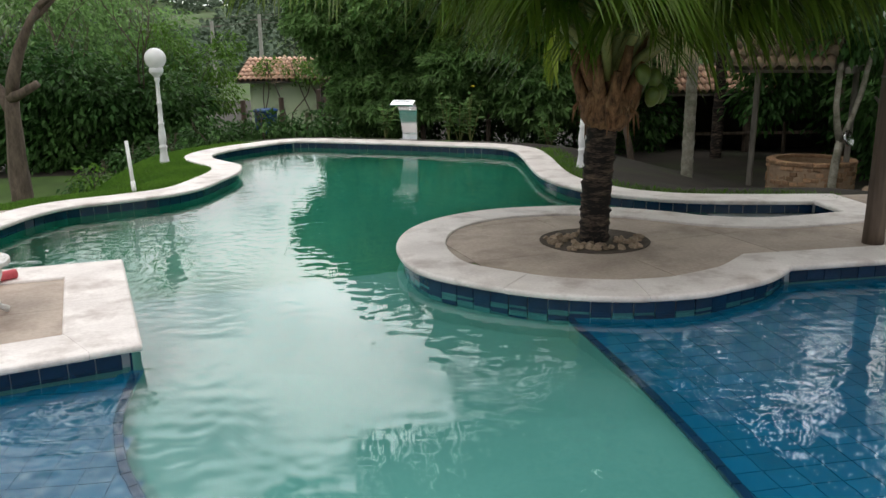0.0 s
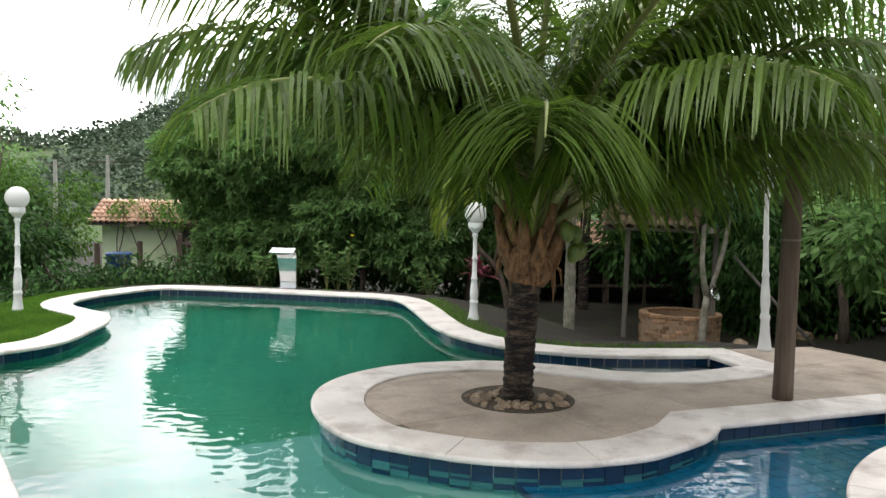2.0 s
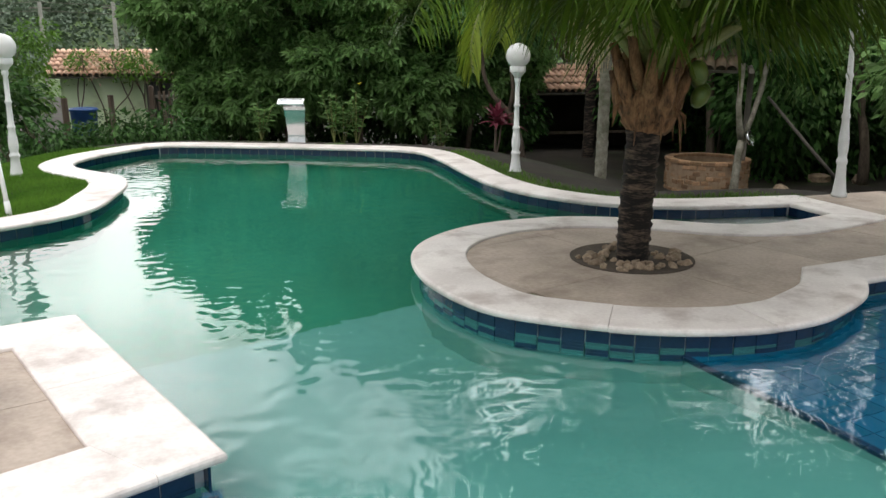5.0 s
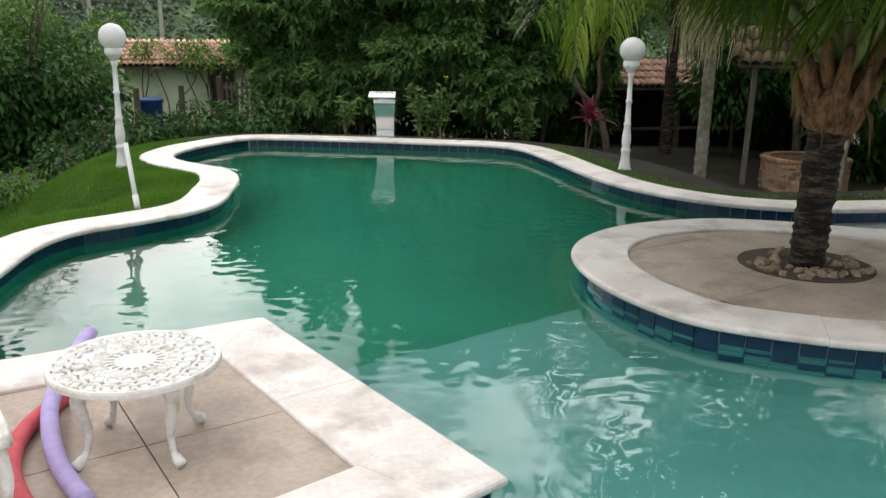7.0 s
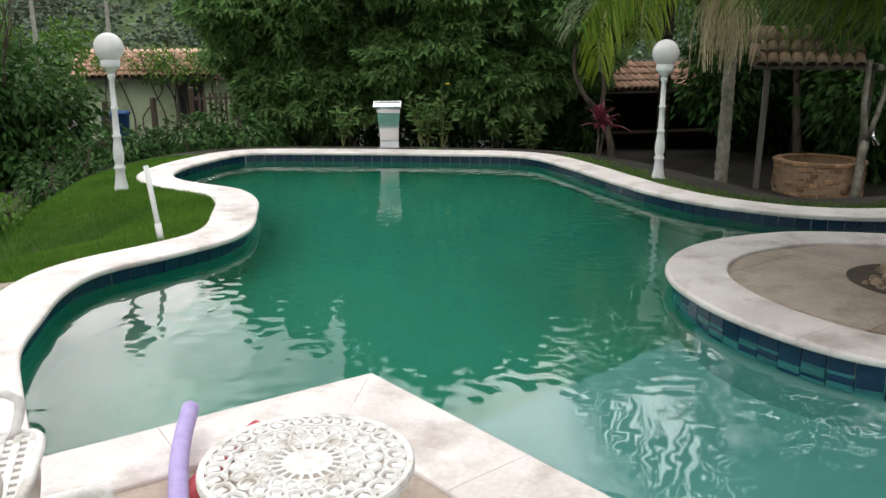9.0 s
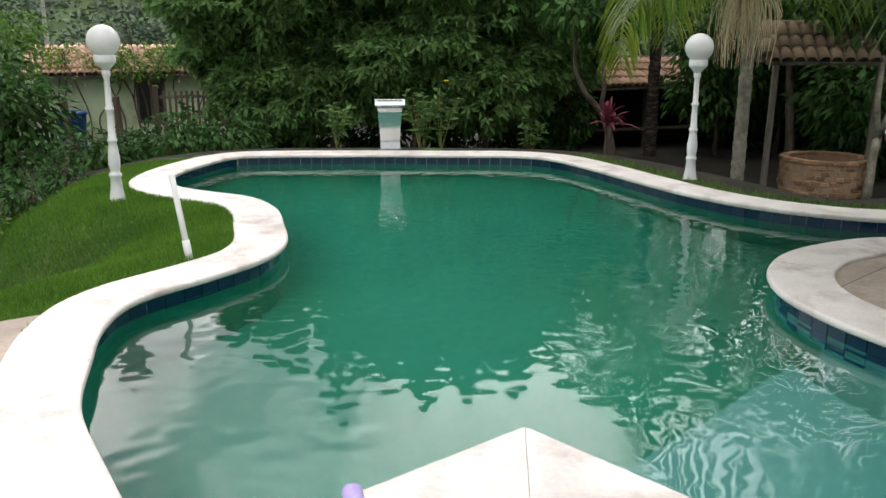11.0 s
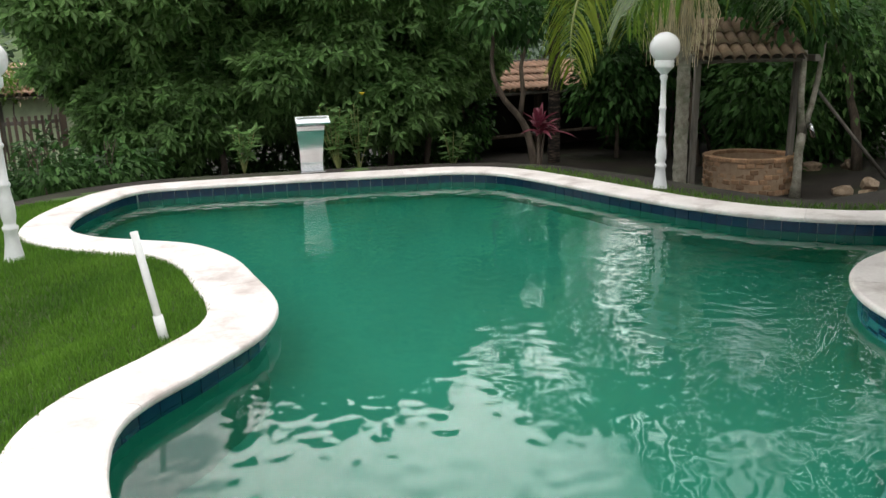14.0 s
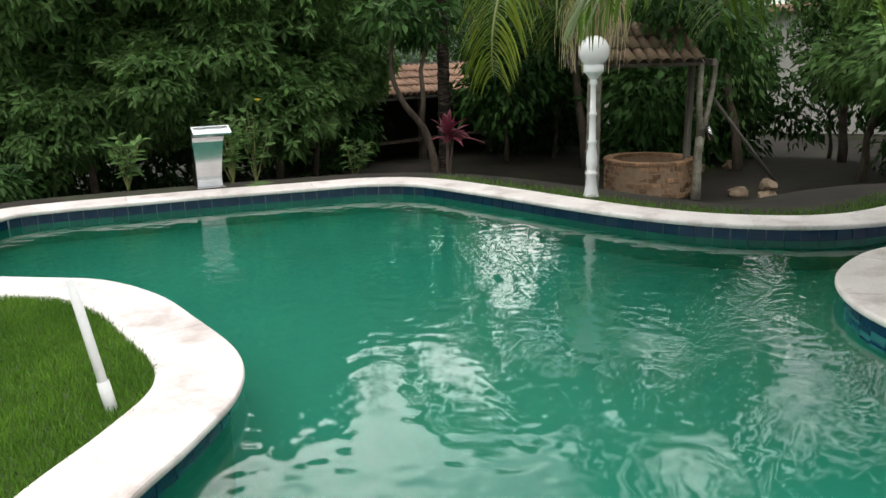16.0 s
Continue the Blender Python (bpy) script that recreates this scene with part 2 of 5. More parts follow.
class Build:
    """Gathers verts and faces of one mesh."""
    def __init__(self):
        self.v, self.f = [], []

    def add(self, verts, faces):
        k = len(self.v)
        self.v += [tuple(p) for p in verts]
        self.f += [tuple(i + k for i in f) for f in faces]

    def box(self, size, m=Matrix()):
        x, y, z = (s / 2 for s in size)
        b = min(x, y, z) * 0.18
        pts, idx = [], {}
        for sx in (-1, 1):
            for sy in (-1, 1):
                for sz in (-1, 1):
                    for ax in range(3):
                        p = [sx * x, sy * y, sz * z]
                        for o in range(3):
                            if o != ax:
                                p[o] -= (sx, sy, sz)[o] * b
                        idx[(sx, sy, sz, ax)] = len(pts)
                        pts.append(m @ Vector(p))
        faces = []
        for ax in range(3):
            o1, o2 = (ax + 1) % 3, (ax + 2) % 3
            for s in (-1, 1):
                ring = []
                for a, c in ((-1, -1), (1, -1), (1, 1), (-1, 1)):
                    k = [0, 0, 0]
                    k[ax], k[o1], k[o2] = s, a, c
                    ring.append(idx[(*k, ax)])
                faces.append(ring if s > 0 else ring[::-1])
            for a in (-1, 1):
                for c in (-1, 1):
                    k1, k2 = [0, 0, 0], [0, 0, 0]
                    k1[o1], k1[o2], k1[ax] = a, c, -1
                    k2[o1], k2[o2], k2[ax] = a, c, 1
                    q = [idx[(*k1, o1)], idx[(*k2, o1)], idx[(*k2, o2)], idx[(*k1, o2)]]
                    faces.append(q if a * c > 0 else q[::-1])
        for sx in (-1, 1):
            for sy in (-1, 1):
                for sz in (-1, 1):
                    q = [idx[(sx, sy, sz, i)] for i in range(3)]
                    faces.append(q if sx * sy * sz > 0 else q[::-1])
        self.add(pts, faces)

    def lathe(self, profile, sides=20, m=Matrix()):
        pts, faces = [], []
        for r, z in profile:
            for i in range(sides):
                a = 2 * math.pi * i / sides
                pts.append(m @ Vector((r * math.cos(a), r * math.sin(a), z)))
        for j in range(len(profile) - 1):
            for i in range(sides):
                k = (i + 1) % sides
                faces.append((j * sides + i, j * sides + k, (j + 1) * sides + k, (j + 1) * sides + i))
        faces.append(tuple(range(sides))[::-1])
        faces.append(tuple((len(profile) - 1) * sides + i for i in range(sides)))
        self.add(pts, faces)

    def tube(self, line, radii, sides=8, wobble=0.0, rng=None):
        pts, faces = [], []
        line = [Vector(p) for p in line]
        side = None
        for j, p in enumerate(line):
            way = (line[min(j + 1, len(line) - 1)] - line[max(j - 1, 0)]).normalized()
            if side is None:
                side = way.orthogonal().normalized()
            side = (side - way * side.dot(way)).normalized()
            up = way.cross(side)
            for i in range(sides):
                a = 2 * math.pi * i / sides
                r = radii[j] * (1 + (rng.uniform(-wobble, wobble) if rng else 0))
                pts.append(p + (side * math.cos(a) + up * math.sin(a)) * r)
        for j in range(len(line) - 1):
            for i in range(sides):
                k = (i + 1) % sides
                faces.append((j * sides + i, j * sides + k, (j + 1) * sides + k, (j + 1) * sides + i))
        faces.append(tuple(range(sides))[::-1])
        faces.append(tuple((len(line) - 1) * sides + i for i in range(sides)))
        self.add(pts, faces)

    def mesh(self, name, mat, smooth=False):
        return mesh_of(name, self.v, self.f, mat, smooth)


def curve_line(points, step):
    """A smooth line through the points, sampled about every step metres."""
    P = [Vector(p) for p in points]
    if len(P) == 2:
        n = max(1, round((P[1] - P[0]).length / step))
        return [P[0].lerp(P[1], i / n) for i in range(n + 1)]
    out = [P[0]]
    for i in range(len(P) - 1):
        a, b, c, d = P[max(i - 1, 0)], P[i], P[i + 1], P[min(i + 2, len(P) - 1)]
        n = max(1, round((c - b).length / step))
        for k in range(1, n + 1):
            t = k / n
            out.append(0.5 * (2 * b + (c - a) * t + (2 * a - 5 * b + 4 * c - d) * t * t + (3 * b - a - 3 * c + d) * t ** 3))
    return out


LEAF_OVAL = ([(0, 0, 0), (0.22, 0.35, 0.05), (0, 0.45, -0.02), (-0.22, 0.35, 0.05), (0, 1, -0.08)], [(0, 1, 2), (0, 2, 3), (2, 1, 4), (3, 2, 4)])


def lobed(n, spread, width):
    v, f = [], []
    for i in range(n):
        a = radians(-spread + 2 * spread * i / (n - 1))
        L = 1.0 - 0.35 * abs(i - (n - 1) / 2) / ((n - 1) / 2)
        d, s = (math.sin(a), math.cos(a)), (math.cos(a), -math.sin(a))
        k = len(v)
        v += [(0, 0, 0), (d[0] * L * .55 + s[0] * width, d[1] * L * .55 + s[1] * width, 0.03), (d[0] * L, d[1] * L, -0.12), (d[0] * L * .55 - s[0] * width, d[1] * L * .55 - s[1] * width, 0.03)]
        f.append((k, k + 3, k + 2, k + 1))
    return v, f


LEAF_PALMATE = lobed(5, 110, 0.17)


def scatter_leaves(name, P, out, size, shape, mat, rng, droop=0.8, jitter=0.4):
    """One mesh of leaves at the points P that face along the directions out."""
    tv, tf = np.array(shape[0], float), shape[1]
    n = len(P)
    d = out + rng.normal(0, jitter, (n, 3))
    d[:, 2] -= droop
    d /= np.linalg.norm(d, axis=1, keepdims=True) + 1e-9
    up = np.array((0, 0, 1.0)) + rng.normal(0, 0.45, (n, 3))
    s = np.cross(d, up)
    s /= np.linalg.norm(s, axis=1, keepdims=True) + 1e-9
    w = np.cross(s, d)
    sz = size * rng.uniform(0.6, 1.3, n)
    V = P[:, None, :] + sz[:, None, None] * (tv[None, :, 0, None] * s[:, None, :] + tv[None, :, 1, None] * d[:, None, :] + tv[None, :, 2, None] * w[:, None, :])
    V = V.reshape(-1, 3)
    k = len(tv)
    F = []
    for f in tf:
        base = np.arange(n)[:, None] * k + np.array(f)[None, :]
        F += base.tolist()
    return mesh_of(name, V.tolist(), F, mat)


def blob_points(blobs, count, rng, shell=0.55):
    """Points in lumpy ellipsoids (x, y, z, rx, ry, rz), most of them near the surface, and their outward directions."""
    vol = np.array([b[3] * b[4] + b[4] * b[5] + b[3] * b[5] for b in blobs])
    pick = rng.choice(len(blobs), count, p=vol / vol.sum())
    B = np.array(blobs)[pick]
    u = rng.normal(0, 1, (count, 3))
    u /= np.linalg.norm(u, axis=1, keepdims=True)
    r = shell + (1 - shell) * rng.uniform(0, 1, count) ** 0.7
    lump = 1 + 0.16 * np.sin(u[:, 0] * 7 + B[:, 0] * 3) * np.sin(u[:, 1] * 6 + B[:, 1] * 5) + 0.12 * np.sin(u[:, 2] * 9 + B[:, 0] * 2)
    return B[:, :3] + u * B[:, 3:] * (r * lump)[:, None], u


# ---- plan of the pool: runs between corners, clockwise seen from above ----
RUNS = [
    [(-3.90, 5.81), (-4.07, 6.51), (-4.19, 7.12), (-4.17, 7.67), (-4.12, 8.18), (-3.94, 8.62), (-3.46, 8.98), (-3.08, 9.31), (-2.86, 9.74), (-2.77, 10.40), (-2.73, 10.99), (-2.85, 11.58),
     (-3.19, 12.03), (-3.47, 12.44), (-3.58, 12.90), (-3.42, 13.49), (-3.08, 14.08), (-2.74, 14.50), (-2.36, 14.59), (-1.41, 14.29), (-0.72, 14.04), (0.24, 13.62), (0.77, 13.39), (1.14, 12.94),
     (1.23, 12.03), (1.24, 11.12), (1.28, 10.31), (1.44, 9.61), (1.81, 8.99), (2.24, 8.63), (2.78, 8.44), (3.35, 8.37), (3.85, 8.34)],
    [(3.85, 8.34), (3.91, 7.76)],
    [(3.91, 7.76), (3.38, 7.58), (2.95, 7.51), (2.53, 7.62), (2.23, 7.83), (1.81, 8.06), (1.43, 8.19), (1.07, 8.20), (0.66, 8.13), (0.30, 7.96), (-0.01, 7.68), (-0.22, 7.31),
     (-0.31, 6.85), (-0.28, 6.36), (-0.11, 5.87), (0.20, 5.57), (0.68, 5.29), (1.21, 5.17), (1.67, 5.21), (1.99, 5.36), (2.31, 5.57), (2.56, 5.86)],
    [(2.56, 5.86), (4.17, 6.14)],
    [(4.17, 6.14), (4.29, 5.50)],
    [(4.29, 5.50), (3.87, 5.38), (3.39, 5.16), (3.04, 4.91), (2.77, 4.65), (2.54, 4.35), (2.40, 4.03), (2.38, 3.62), (2.51, 3.17), (2.82, 2.73), (2.98, 2.19), (2.68, 1.59),
     (1.79, 1.25), (0.39, 1.26), (-0.81, 1.66), (-1.71, 2.37), (-2.41, 3.03), (-2.76, 3.82)],
    [(-2.76, 3.82), (-1.68, 4.39)],
    [(-1.68, 4.39), (-2.50, 6.26)],
    [(-2.50, 6.26), (-3.90, 5.81)],
]
STEP, BAND, WATER_Z = 0.08, 0.38, -0.13
LOOP, CORNERS = [], []
for run in RUNS:
    line = curve_line([(x, y, 0) for x, y in run], STEP)
    CORNERS.append(len(LOOP))
    LOOP += [(p.x, p.y) for p in line[:-1]]
LOOP = np.array(LOOP)


def offset_loop(loop, d):
    """The closed loop moved d metres outwards, mitred."""
    prev, nxt = loop - np.roll(loop, 1, 0), np.roll(loop, -1, 0) - loop
    prev /= np.linalg.norm(prev, axis=1, keepdims=True)
    nxt /= np.linalg.norm(nxt, axis=1, keepdims=True)
    n1, n2 = np.stack((-prev[:, 1], prev[:, 0]), 1), np.stack((-nxt[:, 1], nxt[:, 0]), 1)
    m = n1 + n2
    m /= np.linalg.norm(m, axis=1, keepdims=True)
    out = loop + m * (d / np.maximum((m * n2).sum(1), 0.45))[:, None]
    n = len(loop)
    for c in CORNERS:
        for step, way in ((1, nxt[c]), (-1, -prev[c])):
            for k in range(1, 14):
                i = (c + step * k) % n
                if (out[i] - out[c]) @ way < 0.0004 * k:
                    out[i] = out[c] + way * 0.0004 * k
    return out


def inside(P, poly):
    x, y = P[:, 0], P[:, 1]
    res = np.zeros(len(P), bool)
    j = len(poly) - 1
    for i in range(len(poly)):
        xi, yi, xj, yj = *poly[i], *poly[j]
        if yi != yj:
            res ^= ((yi > y) != (yj > y)) & (x < (xj - xi) * (y - yi) / (yj - yi) + xi)
        j = i
    return res


def away(P, poly):
    """Distance to a closed polygon's outline."""
    best = np.full(len(P), 1e9)
    for k in range(0, len(poly), 1):
        a, b = poly[k], poly[(k + 1) % len(poly)]
        ab = b - a
        t = np.clip(((P - a) @ ab) / max(ab @ ab, 1e-9), 0, 1)
        best = np.minimum(best, np.linalg.norm(P - a - t[:, None] * ab, axis=1))
    return best


OUTER = offset_loop(LOOP, BAND)
left_end = next(i for i in range(len(LOOP)) if OUTER[i, 1] > 8.62)
PAVED = np.array([tuple(p) for p in OUTER[CORNERS[1]:]] + [tuple(p) for p in OUTER[:left_end]]
                 + [(-5.2, 8.35), (-6.5, 7.9), (-9, 7), (-9, -4), (7, -4), (6.6, 4), (5.98, 6.56), (5.52, 8.2), (5.34, 8.78)])


def smooth01(t):
    t = np.clip(t, 0, 1)
    return t * t * (3 - 2 * t)


def ground_height(P):
    """Height of the ground: level at the pool, falling away round it, with a wooded hill far behind."""
    x, y = P[:, 0], P[:, 1]
    near = (np.abs(x) < 40) & (y > -30) & (y < 50)
    d = np.full(len(P), 40.0)
    if near.any():
        Q = P[near]
        dd = np.minimum(away(Q, OUTER[::3]), away(Q, PAVED[::3]))
        dd[inside(Q, OUTER) | inside(Q, PAVED)] = 0
        d[near] = dd
    bank = smooth01((-3.0 - x) / 0.8) * smooth01((y - 7.6) / 0.8) * smooth01((15.5 - y) / 1.5)
    h = -0.035 - 0.75 * smooth01((d - 0.3) / 3.7) - 0.45 * smooth01((d - 4) / 10)
    h = h * (1 - bank) + bank * (-0.035 - 0.85 * smooth01((d - 0.3) / 2.0) - 0.40 * smooth01((d - 2.5) / 8))
    h += 0.05 * np.sin(x * 0.9 + 1) * np.sin(y * 0.8) * smooth01((d - 1) / 3)
    far = np.hypot(x, y)
    bearing = np.degrees(np.arctan2(x, y))
    crest = 40 * np.exp(-((bearing - 2) / 13) ** 2) + 17 * np.exp(-((bearing + 27) / 9) ** 2) + 12 * np.exp(-((bearing - 30) / 20) ** 2) + 5
    front = np.where(np.abs(bearing) < 75, 1.0, np.clip(1 - (np.abs(bearing) - 75) / 40, 0, 1))
    rough = 2.2 * np.sin(x * .05 + y * .03) + 1.5 * np.sin(x * .11 - y * .07)
    h += smooth01((far - 62) / 220) * front * (crest + rough)
    return h


def ground_at(x, y):
    return float(ground_height(np.array([[x, y]], float))[0])


def grow(a, b, step, far):
    mid = list(np.arange(a, b + step / 2, step))
    out, s = [], step
    while b < far:
        s *= 1.22
        b += s
        out.append(b)
    low, s = [], step
    while a > -far:
        s *= 1.22
        a -= s
        low.append(a)
    return np.array(low[::-1] + mid + out)


def build_ground():
    xs, ys = grow(-6.5, 8.0, 0.16, 1500), grow(0.5, 16.5, 0.16, 1500)
    X, Y = np.meshgrid(xs, ys)
    P = np.stack((X.ravel(), Y.ravel()), 1)
    Z = ground_height(P)
    nx, ny = len(xs), len(ys)
    I = (np.arange(ny - 1)[:, None] * nx + np.arange(nx - 1)[None, :]).ravel()
    C = (P[I] + P[I + nx + 1]) / 2
    keep = ~inside(C, offset_loop(LOOP, 0.2)[::2])
    F = np.stack((I, I + 1, I + nx + 1, I + nx), 1)[keep]
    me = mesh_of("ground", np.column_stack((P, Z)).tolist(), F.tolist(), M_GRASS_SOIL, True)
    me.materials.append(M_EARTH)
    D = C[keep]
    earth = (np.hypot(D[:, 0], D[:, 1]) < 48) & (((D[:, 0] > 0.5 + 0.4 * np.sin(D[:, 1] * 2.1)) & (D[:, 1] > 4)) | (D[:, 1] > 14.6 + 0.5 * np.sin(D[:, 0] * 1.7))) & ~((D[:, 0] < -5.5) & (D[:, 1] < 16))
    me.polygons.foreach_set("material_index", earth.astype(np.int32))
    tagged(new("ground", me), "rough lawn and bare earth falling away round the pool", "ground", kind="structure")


build_ground()


def flat_polygon(name, poly, z, mat):
    """A level sheet in the shape of a closed outline."""
    ring = [Vector((x, y, z)) for x, y in poly]
    tris = tessellate_polygon([ring])
    faces = []
    for a, b, c in tris:
        up = (ring[b] - ring[a]).cross(ring[c] - ring[a]).z > 0
        faces.append((a, b, c) if up else (a, c, b))
    return mesh_of(name, ring, faces, mat)


# ---- pool: basin, floors, water ----
pool_wall = thing("pool_basin", "tiled pool basin with a deep green end and shallow blue ends", "pool", kind="structure")
WALL = offset_loop(LOOP, 0.035)
N = len(LOOP)


def wall_strip(name, z0, z1, mat, d):
    W = offset_loop(LOOP, d)
    v = [(x, y, z0) for x, y in W] + [(x, y, z1) for x, y in W]
    return mesh_of(name, v, [(i, (i + 1) % N, N + (i + 1) % N, N + i) for i in range(N)], mat)


basin = wall_strip("basin_wall", -1.7, -0.03, M_BASIN, 0.05)
basin.materials.append(M_DEEP)
for f in basin.polygons:
    f.material_index = int(f.center.y > 6.9 - 0.35 * f.center.x * (f.center.x < 0) or f.center.x < -3.3)
part("basin_wall", basin, pool_wall)
part("grout_band", wall_strip("grout_band", -0.175, -0.03, M_GROUT_PALE, 0.0375), pool_wall)
part("deep_floor", flat_polygon("deep_floor", offset_loop(LOOP, 0.3), -1.12, M_DEEP), pool_wall)
SHALLOW = [(0.3, 7.45), (-2.7, 6.28), (-2.7, 5.0), (-2.3, 4.3), (-1.9, 1.0), (2.0, 0.8), (1.9, 5.6), (1.1, 6.4)]
def shallow_floor():
    """The teal floor slopes down from the shelves to the step into the deep end."""
    bm = bmesh.new()
    f = bm.faces.new([bm.verts.new((x, y, 0)) for x, y in SHALLOW])
    bmesh.ops.triangulate(bm, faces=[f], ngon_method="EAR_CLIP")
    bmesh.ops.subdivide_edges(bm, edges=bm.edges[:], cuts=9, use_grid_fill=True)
    for v in bm.verts:
        v.co.z = -0.36 - 0.62 * float(smooth01((v.co.y - 3.6) / 3.2))
    me = bpy.data.meshes.new("shallow_floor")
    bm.to_mesh(me)
    bm.free()
    me.materials.append(M_BASIN)
    return me


part("shallow_floor", shallow_floor(), pool_wall)
part("step_wall", mesh_of("step_wall", [(0.3, 7.45, -1.0), (-2.7, 6.28, -1.0), (-2.7, 6.28, -1.2), (0.3, 7.45, -1.2)], [(0, 1, 2, 3)], M_DEEP), pool_wall)
water = tagged(new("water", flat_polygon("water", offset_loop(LOOP, 0.045), WATER_Z, M_WATER)), "still green pool water rippled and reflecting the sky", "water", kind="structure")
water.visible_shadow = False

# ---- island pit, paving, coping and tiles come last; large things first ----
RNG = np.random.default_rng(7)
rnd = random.Random(11)
TILE, ROW, EDGE = 0.14, 0.052, 6


def clip_cell(base, m, x0, x1, y0, y1):
    """The part of a triangulated sheet inside a cell of a turned grid (m: grid to world)."""
    bm = base.copy()
    for co, no in (((x0, 0, 0), (-1, 0, 0)), ((x1, 0, 0), (1, 0, 0)), ((0, y0, 0), (0, -1, 0)), ((0, y1, 0), (0, 1, 0))):
        bmesh.ops.bisect_plane(bm, geom=bm.verts[:] + bm.edges[:] + bm.faces[:], plane_co=co, plane_no=no, clear_outer=True)
        if not bm.faces:
            break
    return bm


def slab_mesh(name, poly, m, cell, z, thick, mat, gap):
    bm = clip_cell(poly, m, cell[0] + gap, cell[1] - gap, cell[2] + gap, cell[3] - gap)
    if not bm.faces or sum(f.calc_area() for f in bm.faces) < 0.02:
        bm.free()
        return None
    for f in bm.faces:
        f.normal_update()
        if f.normal.z < 0:
            f.normal_flip()
    bmesh.ops.transform(bm, matrix=Matrix.Translation((0, 0, z)) @ m, verts=bm.verts[:])
    ext = bmesh.ops.extrude_face_region(bm, geom=bm.faces[:])
    low = [g for g in ext["geom"] if isinstance(g, bmesh.types.BMVert)]
    for v in low:
        v.co.z += thick
    for v in bm.verts:
        v.co.z -= thick
    bmesh.ops.triangulate(bm, faces=[f for f in bm.faces if len(f.verts) > 4], ngon_method="EAR_CLIP")
    me = bpy.data.meshes.new(name)
    bm.to_mesh(me)
    bm.free()
    me.materials.append(mat)
    return me


# blue shallow ends with tiled floors
LEFT_SHELF = [(-1.70, 4.40), (-1.60, 3.9), (-1.40, 3.4), (-1.12, 2.95), (-0.75, 2.3), (-0.5, 1.4), (-2.0, 1.9), (-3.0, 3.3), (-2.9, 3.9)]
RIGHT_SHELF = [(0.86, 5.40), (0.90, 5.1), (1.0, 4.65), (1.14, 3.95), (1.27, 3.0), (1.32, 2.0), (1.3, 1.1), (3.2, 1.2), (3.3, 3.2), (2.8, 4.6), (4.5, 5.4), (4.5, 6.3), (2.6, 6.1), (1.9, 5.4)]


def shelf(poly, turn):
    z = -0.27
    b = Build()
    n = len(poly)
    for i in range(n):
        a, c = poly[i], poly[(i + 1) % n]
        b.add([(*a, z - 0.01), (*c, z - 0.01), (*c, -1.3), (*a, -1.3)], [(0, 1, 2, 3)])
    part("shelf_wall", b.mesh("shelf_wall", M_BASIN), pool_wall)
    e = Build()
    for p, q in zip(curve_line([(*p, 0) for p in poly[:EDGE]], 0.14)[:-1], curve_line([(*p, 0) for p in poly[:EDGE]], 0.14)[1:]):
        w = (q - p).normalized()
        e.box(((q - p).length - 0.006, 0.045, 0.05), Matrix.Translation(((p + q) / 2) + Vector((0, 0, z - 0.015))) @ pose(0, 0, 0, 0, 0, math.degrees(math.atan2(w.y, w.x))))
    tagged(part("edge_tiles", e.mesh("edge_tiles", M_TILE), pool_wall), "row of navy edge tiles", kind="stuff")
    part("shelf_bed", flat_polygon("shelf_bed", poly, z - 0.012, M_GROUT), pool_wall)
    t = Build()
    P = np.array(poly)
    c, s = math.cos(turn), math.sin(turn)
    for i in range(-60, 60):
        for j in range(-60, 60):
            x, y = i * TILE, j * TILE
            q = np.array([(c * (x + u) - s * (y + w), s * (x + u) + c * (y + w)) for u, w in ((0.003, 0.003), (TILE - 0.003, 0.003), (TILE - 0.003, TILE - 0.003), (0.003, TILE - 0.003))])
            if inside(q.mean(0)[None], P)[0]:
                t.add([(*p, z) for p in q] + [(*p, z - 0.01) for p in q], [(0, 1, 2, 3), (0, 4, 5, 1), (1, 5, 6, 2), (2, 6, 7, 3), (3, 7, 4, 0)])
    tagged(part("floor_tiles", t.mesh("floor_tiles", M_TILE_BLUE), pool_wall), "glazed blue square floor tiles", kind="stuff")


shelf(LEFT_SHELF, 0.12)
shelf(RIGHT_SHELF, 0.18)


# ---- garden lamps ----
LAMP_PROFILE = [(0.095, 0.0), (0.095, 0.018), (0.083, 0.03), (0.078, 0.05), (0.062, 0.13), (0.054, 0.22), (0.066, 0.235), (0.066, 0.255), (0.05, 0.27), (0.05, 0.29), (0.061, 0.33), (0.061, 0.40), (0.05, 0.47),
                (0.041, 0.53), (0.052, 0.545), (0.052, 0.56), (0.039, 0.575), (0.036, 0.70), (0.033, 0.80), (0.045, 0.815), (0.045, 0.83), (0.033, 0.845), (0.031, 1.0), (0.03, 1.09), (0.044, 1.11), (0.044, 1.13), (0.034, 1.16)]


